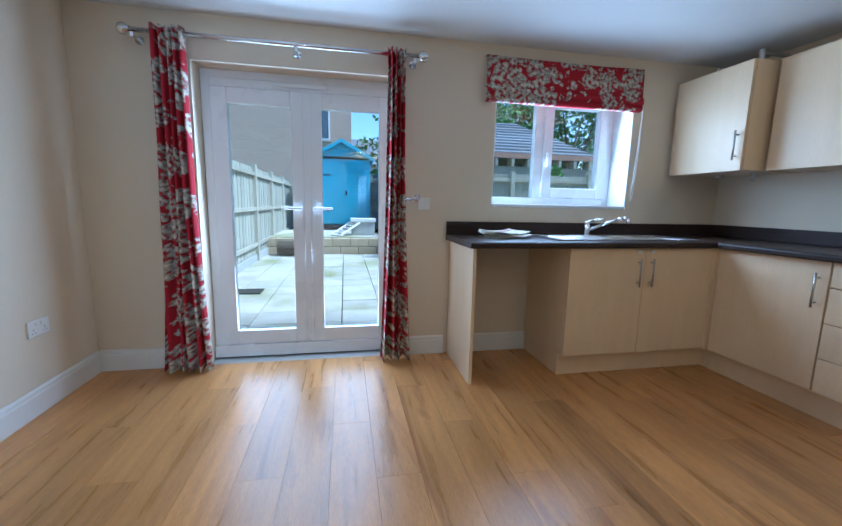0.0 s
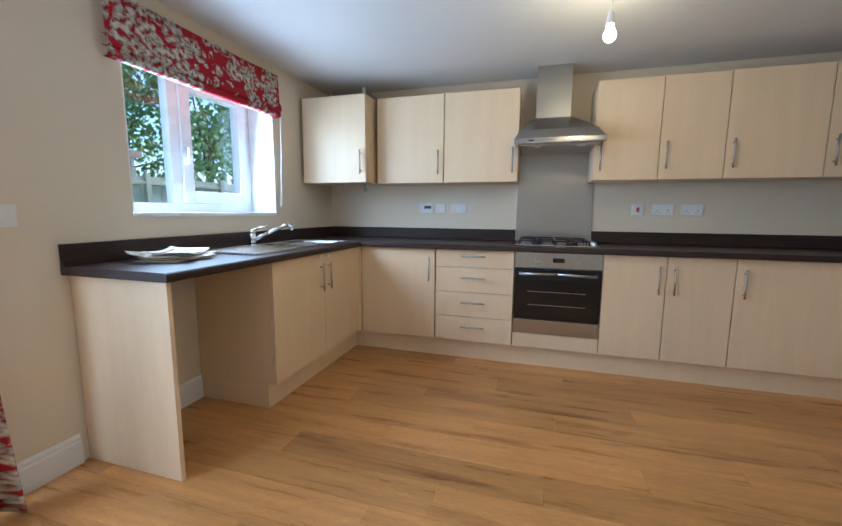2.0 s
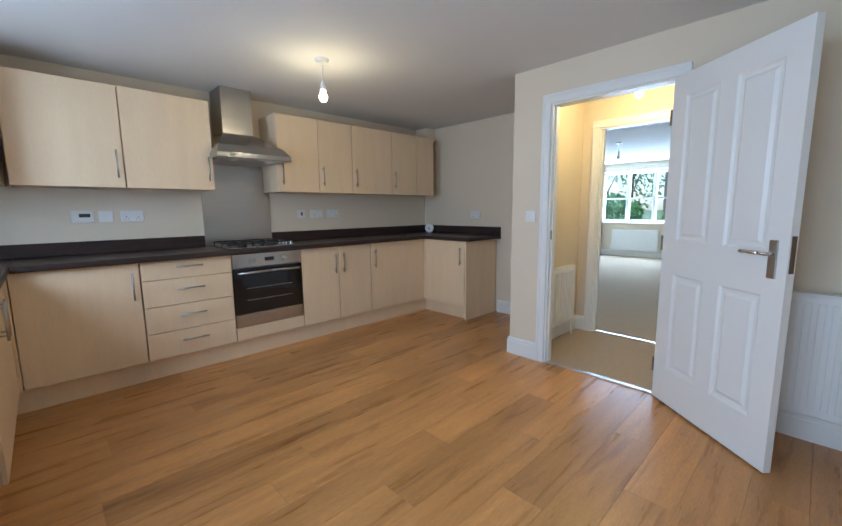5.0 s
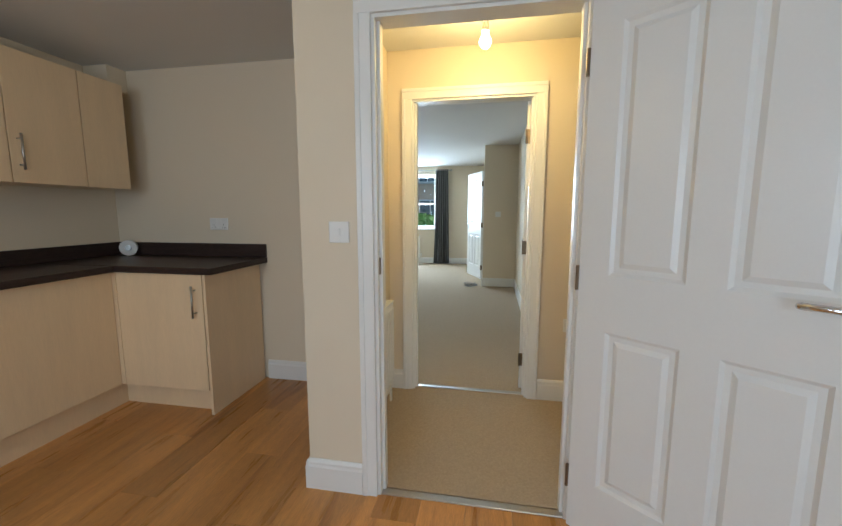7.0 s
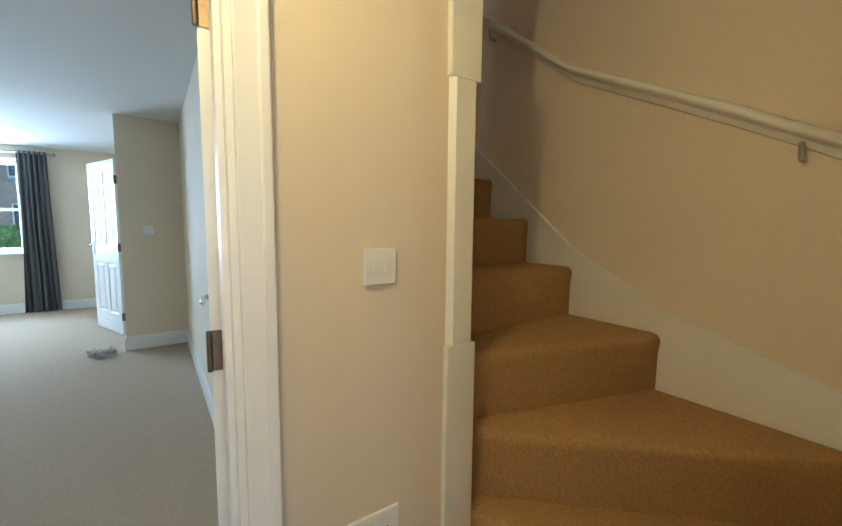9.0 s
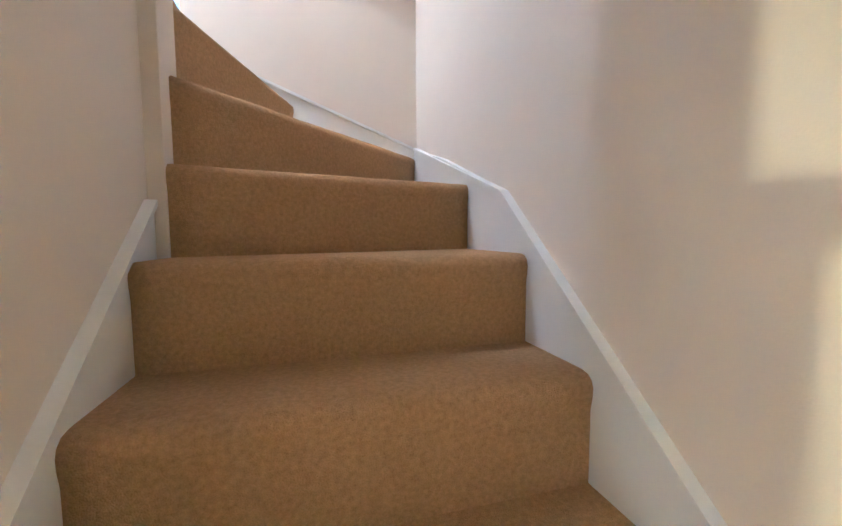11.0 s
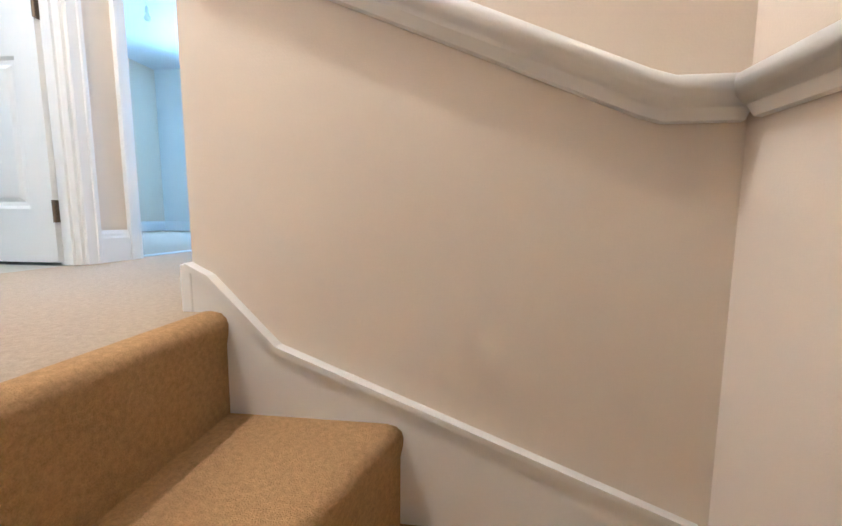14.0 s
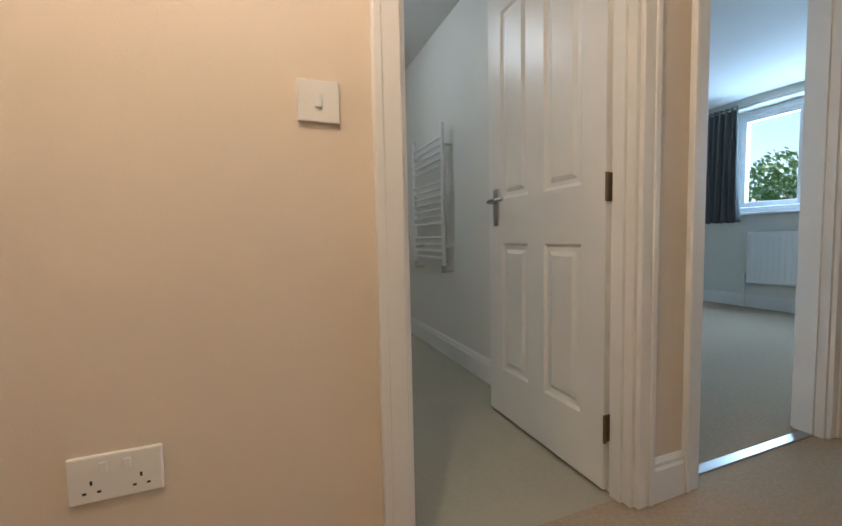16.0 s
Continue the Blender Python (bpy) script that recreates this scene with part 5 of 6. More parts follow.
for x0, x1, s in ((1.12, 1.42, 5), (3.12, 3.38, 6)):
    curtain("curtain", x0, x1, -7.74, 2.22, 0.02, 6, 0.045, CURTGREY, "dark grey curtain drawn aside, reaching the carpet", 0.25, s)
curtain("curtain", 2.42, 2.78, -7.74, 4.98 - 0.12, 3.58, 6, 0.045, CURTGREY, "dark grey bedroom curtain drawn aside", 0.08, 7)
curtain("curtain", 1.02, 1.20, -7.74, 4.98 - 0.12, 3.58, 5, 0.045, CURTGREY, "dark grey bedroom curtain drawn aside", 0.08, 8)
for x0, x1, z in ((1.05, 3.42, 2.20), (0.95, 2.86, 4.83)):
    p = thing("curtain_pole", (x0, -7.74, z), "slim metal curtain pole", "curtain pole")
    bm = bmesh.new()
    rod(bm, (x0, -7.74, z), (x1, -7.74, z), 0.011, 12)
    part("rod", bm, SATIN, p)
    for x in (x0, x1):
        bm = bmesh.new()
        ball(bm, (x, -7.74, z), 0.028)
        part("finial", bm, SATIN, p, smooth=True)
    for x in (x0 + 0.05, x1 - 0.05):
        bm = bmesh.new()
        rod(bm, (x, -7.85, z), (x, -7.74, z), 0.007)
        part("bracket", bm, SATIN, p)


# ---- radiators ----
def radiator(at, length, z0, z1, axis, side, label):
    """A panel radiator with pressed vertical flutes. at: wall point below the middle; axis: the way along which its face looks."""
    ob = thing("radiator", at, label, "radiator")
    x, y, _ = at
    def put(name, u0, u1, d0, d1, za, zb, bevel=0.0):
        d0, d1 = sorted((side * d0, side * d1))
        return part(name, boxes((x + d0, x + d1, y + u0, y + u1, za, zb) if axis == "x" else (x + u0, x + u1, y + d0, y + d1, za, zb), bevel=bevel), RADM, ob)
    put("panel", -length / 2, length / 2, 0.03, 0.085, z0, z1, 0.008)
    n = int(length / 0.05)
    for k in range(n):
        u = -length / 2 + (k + 0.5) * length / n
        put("flute", u - 0.014, u + 0.014, 0.084, 0.090, z0 + 0.04, z1 - 0.04, 0.003)
    put("top_grille", -length / 2, length / 2, 0.028, 0.088, z1 - 0.002, z1 + 0.006)
    put("bracket", -0.2, -0.17, 0.0, 0.031, z0 + 0.1, z1 - 0.1)
    put("bracket", 0.17, 0.2, 0.0, 0.031, z0 + 0.1, z1 - 0.1)
    for s in (-1, 1):
        bm = bmesh.new()
        u = s * (length / 2 + 0.025)
        p = Vector((x + side * 0.055, y + u, z0 + 0.05)) if axis == "x" else Vector((x + u, y + side * 0.055, z0 + 0.05))
        rod(bm, p - Vector((0, 0, z0 + 0.05 - at[2])), p, 0.008, 10)
        rod(bm, p - Vector((0, 0, 0.02)), p + Vector((0, 0, 0.05)), 0.016, 12)
        part("valve", bm, PLASTIC, ob)


radiator((-1.13, -0.08, 0.0), 0.75, 0.16, 0.78, "y", 1, "white panel radiator behind the open door")
radiator((0.78, -0.62, 0.0), 0.55, 0.16, 0.68, "x", -1, "white panel radiator in the hall")
radiator((2.32, -7.85, 0.0), 1.05, 0.15, 0.66, "y", 1, "white panel radiator below the living room window")
radiator((1.85, -7.85, L), 0.95, L + 0.28, L + 0.84, "y", 1, "white panel radiator below the bedroom window")
tr = thing("towel_radiator", (2.27, -4.02, 3.2), "white ladder towel radiator on the bathroom wall", "towel radiator")
for x in (1.99, 2.55):
    bm = bmesh.new()
    rod(bm, (x, -3.95, 3.29), (x, -3.95, 4.24), 0.015, 12)
    part("upright", bm, RADM, tr)
zz = 3.34
for n in (4, 7, 5):
    for k in range(n):
        bm = bmesh.new()
        rod(bm, (1.99, -3.95, zz), (2.55, -3.95, zz), 0.010, 8)
        part("rung", bm, RADM, tr)
        zz += 0.047
    zz += 0.055
for x in (2.0, 2.54):
    for z in (3.42, 4.1):
        bm = bmesh.new()
        rod(bm, (x, -4.02, z), (x, -3.95, z), 0.010, 8)
        part("bracket", bm, RADM, tr)
    bm = bmesh.new()
    rod(bm, (x, -3.95, 3.24), (x, -3.95, 3.30), 0.016, 12)
    rod(bm, (x, -4.02, 3.25), (x, -3.95, 3.25), 0.009, 8)
    part("valve", bm, CHROME, tr)
cb = thing("cable_bundle", (0.42, -5.0, 0.004), "loose coil of thin grey cable on the carpet", "cable")
bm = bmesh.new()
rnd = random.Random(4)
pts = []
for k in range(70):
    a = k * 0.55
    pts.append((0.42 + 0.10 * math.cos(a) * rnd.uniform(0.4, 1.2), -5.0 + 0.09 * math.sin(a) * rnd.uniform(0.4, 1.2), 0.012 + 0.08 * rnd.random() ** 2))
tube(bm, pts, 0.003, 5)
part("cable", bm, CABLE, cb)

# ---- garden ----
solid("ground", boxes((-200, 200, -200, 200, -0.6, -0.20)), GRASS, "rough grass ground reaching the distance", "ground")
solid("patio_bed", boxes((-2.1, 1.8, 3.74, 10.4, -0.3, -0.145)), SOIL, "earth and moss joints below the patio slabs", "ground")
terrace = thing("terrace_wall", (-0.4, 10.4, -0.145), "low yellow block wall edging the raised terrace", "wall", kind="structure")
for row in range(2):
    for k in range(9):
        x0 = -2.0 + k * 0.44 - (0.2 if row else 0)
        part("block", boxes((x0, x0 + 0.43, 10.35, 10.55, -0.14 + row * 0.2, 0.05 + row * 0.2), bevel=0.012), SANDSTONE, terrace)
solid("terrace_ground", boxes((-2.1, 1.8, 10.5, 16.5, -0.2, 0.245)), SOIL, "raised earth terrace behind the low wall", "ground")
solid("terrace_paving", boxes((-1.9, 1.8, 10.56, 13.0, 0.2455, 0.27), bevel=0.005), PAVING, "weathered slabs on the raised terrace", "paving")

patio = thing("patio", (-0.2, 7.0, -0.145), "weathered pale concrete paving slabs with mossy joints", "paving", kind="structure")
slab = boxes((-0.222, 0.222, -0.222, 0.222, 0, 0.035), bevel=0.006)
slab_me = finish("slab", slab, PAVING)
for i in range(9):
    for j in range(14):
        rnd = random.Random(i * 31 + j)
        o = new("slab", slab_me)
        o.parent = patio
        o.location = (-2.0 + 0.235 + i * 0.455 - (-0.2), 4.0 + j * 0.455 - 7.0, rnd.uniform(-0.004, 0.004))
        o.rotation_euler = (rnd.uniform(-0.008, 0.008), rnd.uniform(-0.008, 0.008), rnd.uniform(-0.006, 0.006))
dr = thing("drain_cover", (-1.42, 6.2, -0.105), "dark square drain cover in the patio", "drain")
part("cover", boxes((-1.6, -1.25, 6.05, 6.35, -0.106, -0.095), bevel=0.003), BLACK, dr)


def fence(name, p, q, top, base, label, boards="v"):
    """A timber fence from p to q: posts, rails and overlapping boards."""
    p, q = Vector((*p, 0)), Vector((*q, 0))
    d = (q - p)
    n = max(1, round(d.length / 1.8))
    ob = thing(name, (p.x, p.y, base), label, "fence", turn=math.degrees(math.atan2(d.y, d.x)))
    ln = d.length
    h = top - base
    for k in range(n + 1):
        u = ln * k / n
        part("post", boxes((u - 0.05, u + 0.05, -0.07, 0.03, 0, h + 0.05), bevel=0.006), FENCE, ob, local=True)
    for k in range(n):
        for z in (0.35, h * 0.55, h - 0.18):
            part("rail", boxes((ln * k / n + 0.05, ln * (k + 1) / n - 0.05, -0.055, -0.01, z, z + 0.075), bevel=0.006), FENCE, ob, local=True)
        part("gravel_board", boxes((ln * k / n + 0.05, ln * (k + 1) / n - 0.05, -0.03, 0.02, 0, 0.18), bevel=0.004), CONCRETE, ob, local=True)
    m = int(ln / 0.11)
    bd = finish("board", boxes((-0.062, 0.062, -0.006, 0.006, 0, h - 0.2), bevel=0.002), FENCEH)
    for k in range(m):
        rnd = random.Random(k)
        o = new("board", bd)
        o.parent = ob
        o.location = ((k + 0.5) * ln / m, 0.004 + 0.008 * (k % 2), 0.19 + rnd.uniform(-0.012, 0.012))
    return ob


fence("garden_fence", (-1.95, 3.80), (-1.95, 16.4), 1.80, -0.15, "weathered grey timber fence with posts and rails")
fence("garden_fence", (1.7, 9.2), (9.5, 9.2), 1.85, -0.15, "weathered timber fence behind the kitchen window")
fence("garden_fence", (1.75, 16.4), (1.75, 9.3), 1.80, -0.15, "weathered grey timber fence beside the shed")
fence("garden_fence", (-1.9, 16.5), (1.7, 16.5), 2.1, 0.2, "weathered grey timber fence behind the shed")

shed = thing("garden_shed", (-0.2, 14.3, 0.25), "pale blue painted timber shed with closed door", "shed")
SX0, SX1, SY0, SY1 = -1.10, 0.68, 13.4, 15.4
for k in range(17):
    z = 0.42 + k * 0.125
    if z < 2.45:
        part("board", boxes((SX0, SX1, SY0, SY0 + 0.02, z, z + 0.122), bevel=0.006), SHED, shed)
        part("board", boxes((SX0, SX0 + 0.02, SY0 + 0.02, SY1, z, z + 0.122), bevel=0.006), SHED, shed)
        part("board", boxes((SX1 - 0.02, SX1, SY0 + 0.02, SY1, z, z + 0.122), bevel=0.006), SHED, shed)
bm = bmesh.new()
extrude(bm, [(SX0, 2.46), (SX1, 2.46), (SX1, 2.50), ((SX0 + SX1) / 2, 2.98), (SX0, 2.50)], "y", SY0, SY0 + 0.02)
part("gable", bm, SHED, shed)
for a, b in (((SX0 - 0.12, 2.46), ((SX0 + SX1) / 2, 3.03)), ((SX1 + 0.12, 2.46), ((SX0 + SX1) / 2, 3.03))):
    bm = bmesh.new()
    extrude(bm, [a, b, (b[0], b[1] + 0.04), (a[0], a[1] + 0.04)], "y", SY0 - 0.12, SY1 + 0.1)
    part("roof", bm, FELT, shed)
    bm = bmesh.new()
    extrude(bm, [(a[0], a[1] - 0.07), (b[0], b[1] - 0.07), (b[0], b[1] + 0.045), (a[0], a[1] + 0.045)], "y", SY0 - 0.145, SY0 - 0.121)
    part("barge_board", bm, SHED, shed)
sd = part("door", boxes((-0.93, -0.02, SY0 - 0.025, SY0 - 0.002, 0.46, 2.36), bevel=0.004), SHED, shed)
for z in (0.85, 1.95):
    part("hinge", boxes((-0.91, -0.55, SY0 - 0.032, SY0 - 0.026, z, z + 0.035)), BLACK, sd)
part("latch", boxes((-0.10, -0.05, SY0 - 0.036, SY0 - 0.026, 1.35, 1.5)), BLACK, sd)
part("base", boxes((SX0 - 0.02, SX1 + 0.02, SY0 - 0.02, SY1, 0.26, 0.415)), DARKWOOD, shed)
part("back_wall", boxes((SX0, SX1, SY1 - 0.02, SY1, 0.42, 2.5)), SHED, shed)

log = thing("log", (-1.35, 9.9, -0.11), "sawn log lying on the patio", "log")
bm = bmesh.new()
rod(bm, (-1.62, 9.95, 0.06), (-1.12, 9.88, 0.06), 0.165, 14, 0.155)
for v in bm.verts:
    v.co += Vector((0, 1, 1)) * 0.02 * noise.noise(v.co * 6)
part("trunk_section", bm, BARK, log)
lad = thing("lattice_panel", (-0.05, 11.0, 0.27), "white plastic lattice panel leaning on a crate", "panel", turn=20)
lm = [((-0.45, 0, 0.03), (0.35, 0.35, 0.42)), ((-0.30, -0.28, 0.03), (0.5, 0.07, 0.42))]
for a, b in lm:
    bm = bmesh.new()
    rod(bm, a, b, 0.03, 6)
    part("side_rail", bm, PLASTIC, lad, local=True)
for k in range(8):
    f = k / 7
    bm = bmesh.new()
    a = Vector(lm[0][0]).lerp(Vector(lm[0][1]), f)
    b = Vector(lm[1][0]).lerp(Vector(lm[1][1]), f)
    rod(bm, a, b, 0.022, 6)
    part("slat", bm, PLASTIC, lad, local=True)
crate = thing("crate", (0.35, 11.3, 0.27), "pale storage crate with a lid on the terrace", "crate")
part("box", boxes((0.05, 0.65, 11.1, 11.5, 0.27, 0.62), bevel=0.02), CONCRETE, crate)
part("lid", boxes((0.02, 0.68, 11.07, 11.53, 0.62, 0.72), bevel=0.02), PLASTIC, crate)
bag = thing("compost_bag", (0.85, 12.0, 0.25), "black plastic bag slumped on the terrace", "bag")
bm = bmesh.new()
ball(bm, (0.85, 12.0, 0.55), 0.36, 0.85, 14)
for v in bm.verts:
    v.co += v.normal * 0.08 * noise.noise(v.co * 4) if v.normal.length else Vector()
part("sack", bm, BLACK, bag)

# ---- buildings and trees beyond ----
def brick_wall_mat():
    m = mat("far_brickwork", (0.60, 0.41, 0.30), 0.9, var=0.15, scale=3, fine=30, bump=0.2)
    nt = m.node_tree
    N, K = nt.nodes, nt.links
    b = N["Principled BSDF"]
    base = b.inputs["Base Color"].links[0].from_socket
    geo = N.new("ShaderNodeTexCoord")
    sep = N.new("ShaderNodeSeparateXYZ")
    K.new(geo.outputs["Object"], sep.inputs[0])
    add = N.new("ShaderNodeMath")
    K.new(sep.outputs["X"], add.inputs[0])
    K.new(sep.outputs["Y"], add.inputs[1])
    cmb = N.new("ShaderNodeCombineXYZ")
    K.new(add.outputs[0], cmb.inputs[0])
    K.new(sep.outputs["Z"], cmb.inputs[1])
    tex = N.new("ShaderNodeTexBrick")
    tex.inputs["Scale"].default_value = 1.0
    tex.inputs["Brick Width"].default_value, tex.inputs["Row Height"].default_value, tex.inputs["Mortar Size"].default_value = 0.225, 0.075, 0.008
    tex.inputs["Mortar"].default_value = (0.50, 0.45, 0.38, 1)
    tex.inputs["Color2"].default_value = (0.52, 0.33, 0.24, 1)
    K.new(base, tex.inputs["Color1"])
    K.new(cmb.outputs[0], tex.inputs["Vector"])
    K.new(tex.outputs["Color"], b.inputs["Base Color"])
    return m


FARBRICK = brick_wall_mat()
HOUSEGLASS = mat("dark_house_window", (0.10, 0.13, 0.16), 0.08, var=0.2, bump=0.0, big=0.02)


def house(x0, x1, y0, y1, eave, ridge, face, windows, label):
    """A brick house with a pitched tiled roof; face: the y of the wall with windows (x, z, w, h)."""
    ob = thing("house", ((x0 + x1) / 2, (y0 + y1) / 2, -0.2), label, "house")
    part("wall", boxes((x0, x1, y0, y1, -0.2, eave)), FARBRICK, ob)
    bm = bmesh.new()
    mid = (y0 + y1) / 2
    extrude(bm, [(y0 - 0.4, eave - 0.1), (mid, ridge), (y1 + 0.4, eave - 0.1), (y1 + 0.4, eave + 0.05), (mid, ridge + 0.18), (y0 - 0.4, eave + 0.05)], "x", x0 - 0.3, x1 + 0.3)
    part("roof", bm, SLATE, ob)
    bm = bmesh.new()
    extrude(bm, [(y0, eave), (y1, eave), (mid, ridge)], "x", x0 + 0.02, x1 - 0.02)
    part("gable", bm, FARBRICK, ob)
    s = -1 if face == y0 else 1
    for x, z, w, h in windows:
        fr = part("window", boxes((x - w / 2, x + w / 2, min(face, face + s * 0.05), max(face, face + s * 0.05), z, z + h)), UPVC, ob)
        for k in (0, 1):
            xa = x - w / 2 + 0.06 + k * (w / 2 - 0.03)
            part("pane", boxes((xa, xa + w / 2 - 0.09, min(face + s * 0.05, face + s * 0.06), max(face + s * 0.05, face + s * 0.06), z + 0.06, z + h - 0.06)), HOUSEGLASS, fr)
        part("sill", boxes((x - w / 2 - 0.08, x + w / 2 + 0.08, min(face, face + s * 0.12), max(face, face + s * 0.12), z - 0.1, z)), CONCRETE, ob)
    return ob


house(-13, 0.25, 22, 30, 8.5, 11, 22, [(-1.35, 4.3, 1.0, 1.6), (-10, 4.3, 1.4, 1.3)], "buff brick neighbouring house beyond the garden fence")
house(-1.0, 6, 44, 52, 5.2, 8.2, 44, [(0.9, 3.6, 1.4, 1.2), (3.5, 3.6, 1.4, 1.2)], "distant house with a dark tiled roof")
house(-0.5, 6.3, -34, -26, 5.4, 8.0, -26, [(1.2, 3.3, 1.3, 1.2), (4.6, 3.3, 1.3, 1.2), (4.4, 0.8, 1.6, 1.3)], "red brick house across the road")
solid("road", boxes((-60, 60, -22, -16, -0.3, -0.17)), ROAD, "dark asphalt road in front of the houses", "road")

car = thing("carport", (5, 14.6, -0.2), "open timber carport with a dark tiled hip roof", "carport")
ex0, ex1, ey0, ey1, ez, rz = 1.5, 7.9, 12.2, 17.4, 2.72, 4.15
rx0, rx1, ry = 3.4, 6.1, 14.8
rows = 11
for k in range(rows):
    f0, f1 = k / rows, (k + 1) / rows
    bm = bmesh.new()
    def rect(f, dz):
        return [(ex0 + (rx0 - ex0) * f, ey0 + (ry - ey0) * f, ez + (rz - ez) * f + dz), (ex1 + (rx1 - ex1) * f, ey0 + (ry - ey0) * f, ez + (rz - ez) * f + dz),
                (ex1 + (rx1 - ex1) * f, ey1 + (ry - ey1) * f, ez + (rz - ez) * f + dz), (ex0 + (rx0 - ex0) * f, ey1 + (ry - ey1) * f, ez + (rz - ez) * f + dz)]
    lo0, lo1, hi1 = [[bm.verts.new(v) for v in r] for r in (rect(f0, 0.0), rect(f0, 0.05), rect(f1, 0.0))]
    for i in range(4):
        j = (i + 1) % 4
        bm.faces.new((lo0[i], lo0[j], lo1[j], lo1[i]))
        bm.faces.new((lo1[i], lo1[j], hi1[j], hi1[i]))
    part("tile_course", bm, SLATE, car)
part("fascia", boxes((ex0, ex1, ey0 - 0.03, ey0, ez - 0.14, ez + 0.02)), BRICK, car, "brown painted fascia")
part("beam", boxes((ex0 + 0.1, ex1 - 0.1, ey0 + 0.1, ey0 + 0.28, ez - 0.62, ez - 0.38)), FENCE, car)
for k in range(12):
    x = ex0 + 0.25 + k * 0.53
    part("rafter_end", boxes((x, x + 0.09, ey0 - 0.02, ey0 + 0.35, ez - 0.38, ez - 0.15)), FENCE, car)
for x in (1.9, 3.4, 4.9, 6.4, 7.5):
    part("post", boxes((x - 0.09, x + 0.09, ey0 + 0.1, ey0 + 0.28, -0.2, ez - 0.62)), FENCE, car)
    for s in (-1, 1):
        bm = bmesh.new()
        rod(bm, (x, ey0 + 0.19, 1.5), (x + s * 0.6, ey0 + 0.19, ez - 0.6), 0.07, 6)
        part("brace", bm, FENCE, car)
part("back_wall", boxes((ex0 + 0.2, ex1 - 0.2, ey1 - 0.3, ey1 - 0.2, -0.2, ez - 0.1)), DARKWOOD, car)


def tree(x, y, height, spread, seed, material, leaves=2600, base=-0.2):
    rnd = random.Random(seed)
    ob = thing("tree", (x, y, base), "leafy green tree with a dense uneven crown", "tree", "trees beyond the garden")
    bm = bmesh.new()
    rod(bm, (x, y, base), (x + rnd.uniform(-0.2, 0.2), y, base + height * 0.55), 0.16, 9, 0.08)
    hubs = []
    for k in range(9):
        a = rnd.uniform(0, 6.28)
        z = base + height * rnd.uniform(0.25, 0.9)
        r = spread * rnd.uniform(0.25, 0.75)
        e = Vector((x + r * math.cos(a), y + r * math.sin(a), z))
        rod(bm, (x, y, base + height * rnd.uniform(0.18, 0.5)), e, 0.06, 6, 0.02)
        hubs.append((e, spread * rnd.uniform(0.35, 0.6)))
    part("trunk", bm, BARK, ob)
    verts, faces = [], []
    for k in range(leaves):
        c, r = hubs[k % len(hubs)]
        v = Vector((rnd.gauss(0, 1), rnd.gauss(0, 1), rnd.gauss(0, 0.8))).normalized() * r * rnd.uniform(0.35, 1.0) ** 0.5
        p = c + v
        s = rnd.uniform(0.09, 0.2)
        n = Vector((rnd.uniform(-1, 1), rnd.uniform(-1, 1), rnd.uniform(-0.2, 1))).normalized()
        t = n.orthogonal().normalized()
        b = n.cross(t)
        i = len(verts)
        verts += [p + t * s, p + b * s * 0.5, p - t * s, p - b * s * 0.5 + n * s * 0.2]
        faces.append((i, i + 1, i + 2, i + 3))
    me = bpy.data.meshes.new("crown")
    me.from_pydata(verts, [], faces)
    me.materials.append(material)
    o = new("crown", me)
    o.parent = ob
    o.location = -Vector((x, y, base))
    return ob


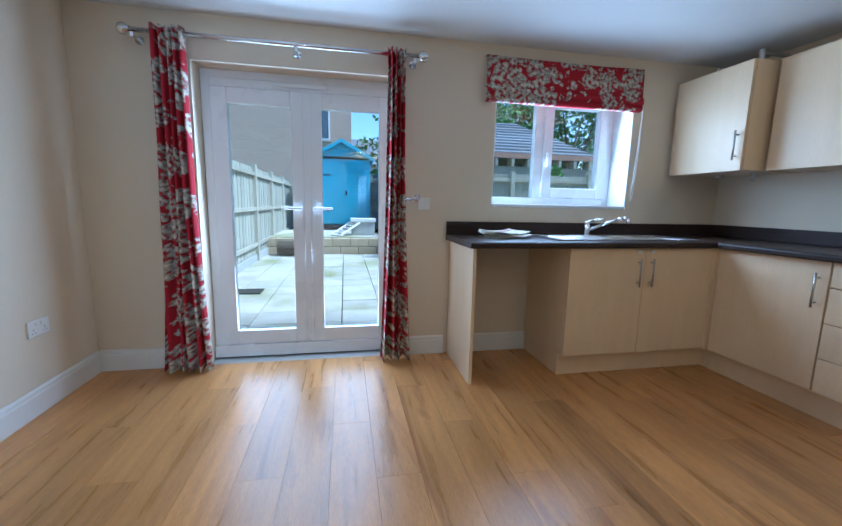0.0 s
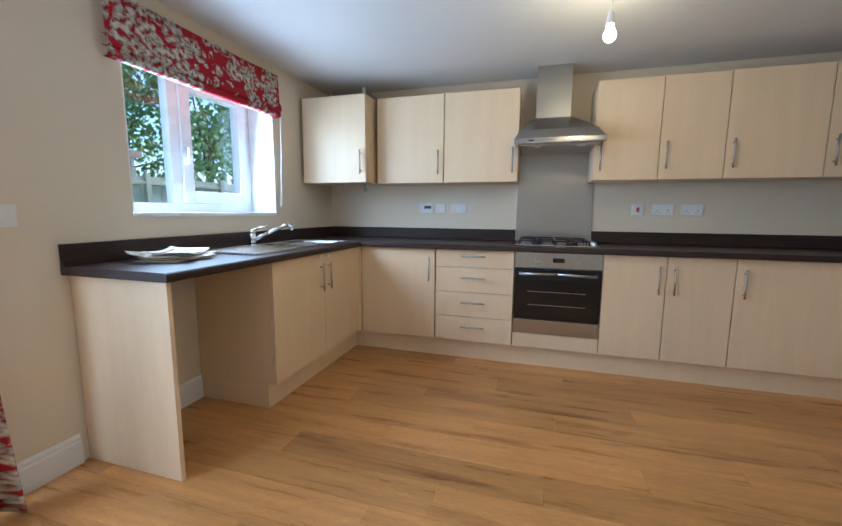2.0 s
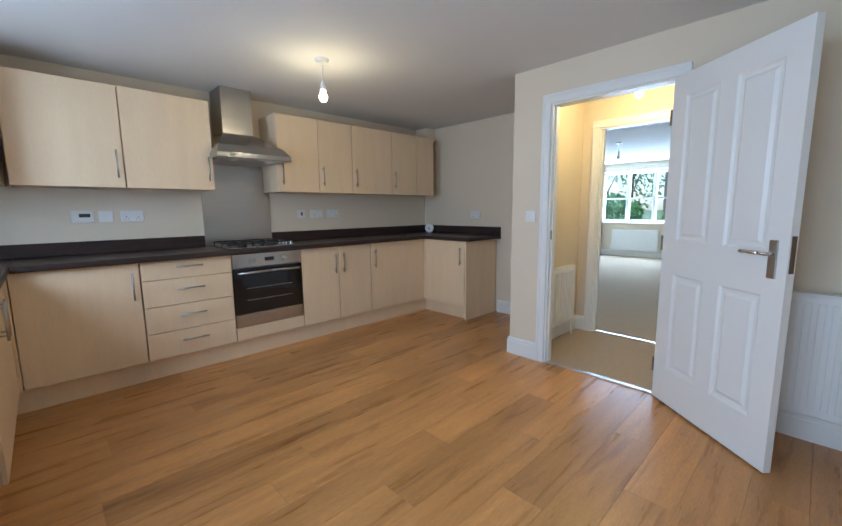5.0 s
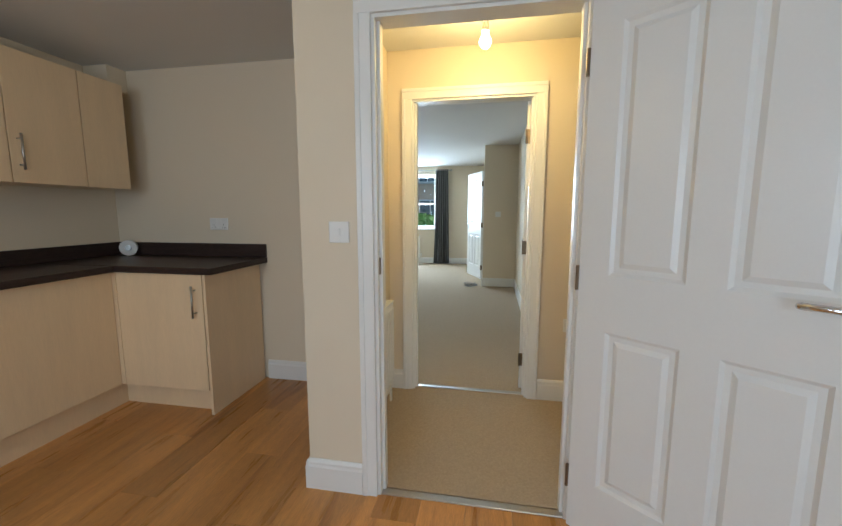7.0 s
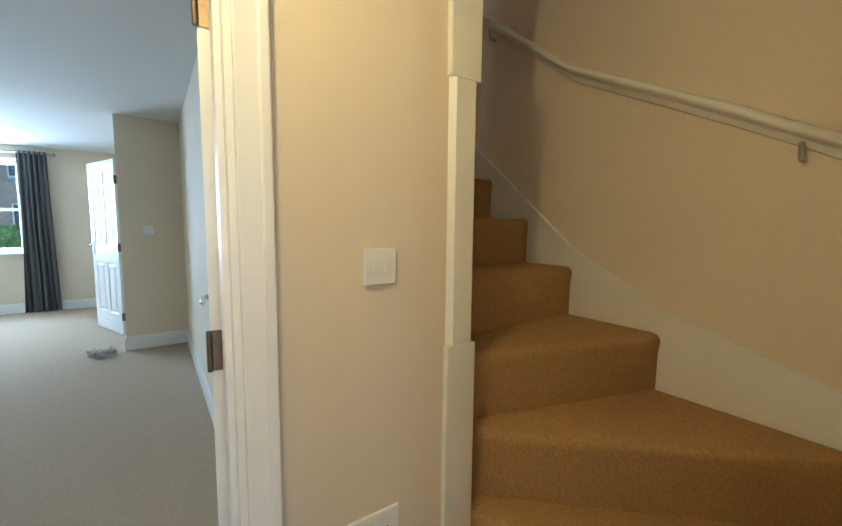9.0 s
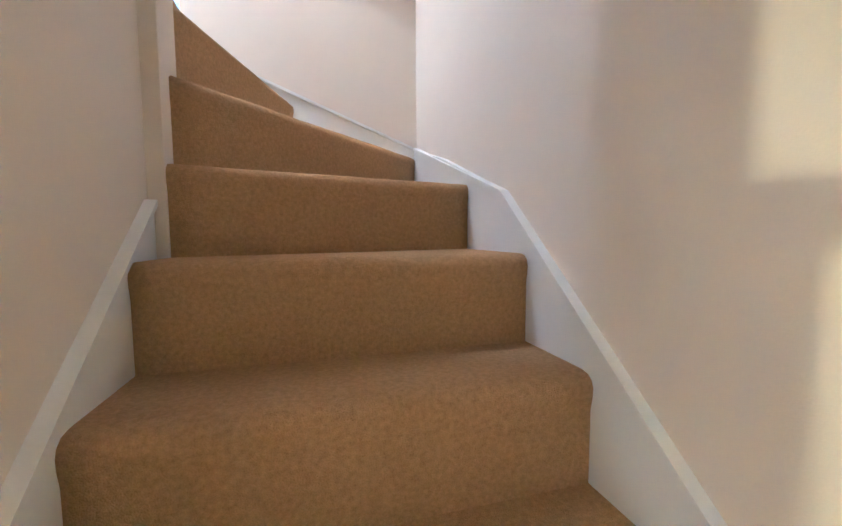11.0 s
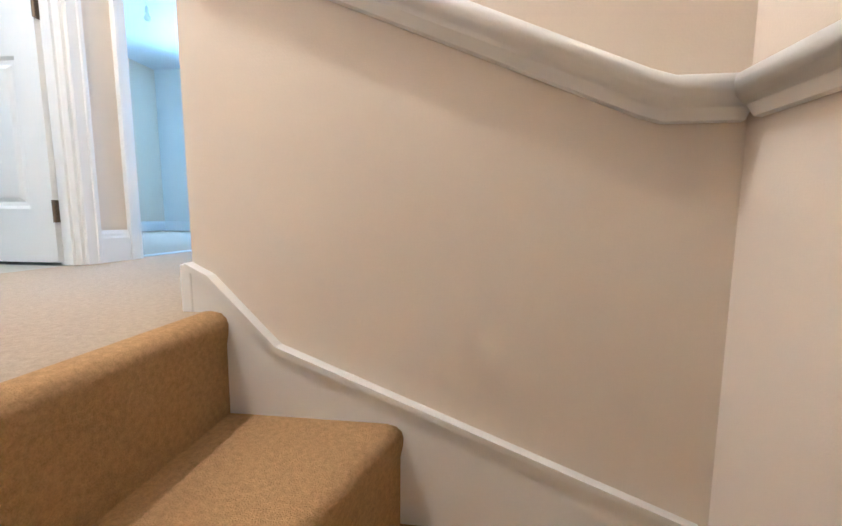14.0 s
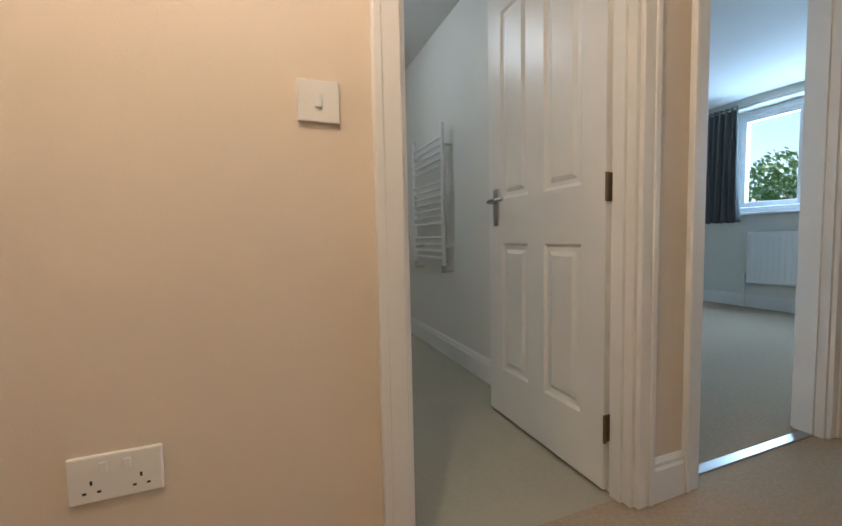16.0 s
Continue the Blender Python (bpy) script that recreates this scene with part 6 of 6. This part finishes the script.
for k, (x, y, h, s) in enumerate([(4.4, 23, 8.5, 2.4), (5.5, 20, 9.0, 3.0), (8.5, 21.5, 9.0, 3.0), (11.5, 20, 9.0, 3.0), (14.5, 22, 9.5, 3.2), (7, 26, 12, 3.6), (12, 27, 12, 3.6), (3.5, 25, 11, 3.0), (13, 11.5, 8, 2.6), (16, 13, 9, 3.0), (15, 17, 9, 3.0), (19, 10.5, 10, 3.2), (17.5, 7.0, 9, 3.0), (22, 15, 11, 3.4)]):
    tree(x, y, h, s, k + 1, LEAF if k % 3 else LEAF2)
tree(5.4, 10.3, 2.5, 0.55, 30, LEAF, 700)
for k, (x, y, h, s) in enumerate([(9.5, -24, 6.5, 2.2), (12.5, -26, 8.5, 2.8), (16, -27, 8.5, 2.8), (10.5, -33, 10, 3.2), (4.2, -12.5, 1.6, 0.9), (2.4, -13, 1.3, 0.8), (7.5, -12.5, 2.2, 1.0)]):
    tree(x, y, h, s, 40 + k, LEAF if k % 2 else LEAF2, 2000)

# ---- laminate planks ----
fk = thing("floor", (0.6, 1.2, -0.012), "brown oak plank laminate floor in the kitchen", "floor", kind="structure")
PW, PL = 0.19, 1.22


def plank_mesh(w, l):
    b = 0.0003
    v = [(0, 0, 0), (w, 0, 0), (w, l, 0), (0, l, 0), (0, 0, 0.0113), (w, 0, 0.0113), (w, l, 0.0113), (0, l, 0.0113), (b, b, 0.012), (w - b, b, 0.012), (w - b, l - b, 0.012), (b, l - b, 0.012)]
    f = [(8, 9, 10, 11), (4, 5, 9, 8), (5, 6, 10, 9), (6, 7, 11, 10), (7, 4, 8, 11), (0, 1, 5, 4), (1, 2, 6, 5), (2, 3, 7, 6), (3, 0, 4, 7)]
    me = bpy.data.meshes.new("plank")
    me.from_pydata(v, [], f)
    me.materials.append(LAMINATE)
    return me


shared = {}
col = 0
xx = -1.72
while xx < 2.94:
    w = min(PW, 2.94 - xx)
    lo = -0.10 if xx + w < 0.89 else -1.12
    yy = lo - ((col * 0.43) % PL)
    while yy < 3.44:
        a, b = max(yy, lo), min(yy + PL, 3.44)
        if b - a > 0.02:
            key = (round(w, 4), round(b - a, 4))
            if key not in shared:
                shared[key] = plank_mesh(w - 0.0006, b - a - 0.0006)
            o = new("plank", shared[key])
            o.parent = fk
            o.location = (xx - 0.6, a - 1.2, 0)
        yy += PL
    xx += w
    col += 1
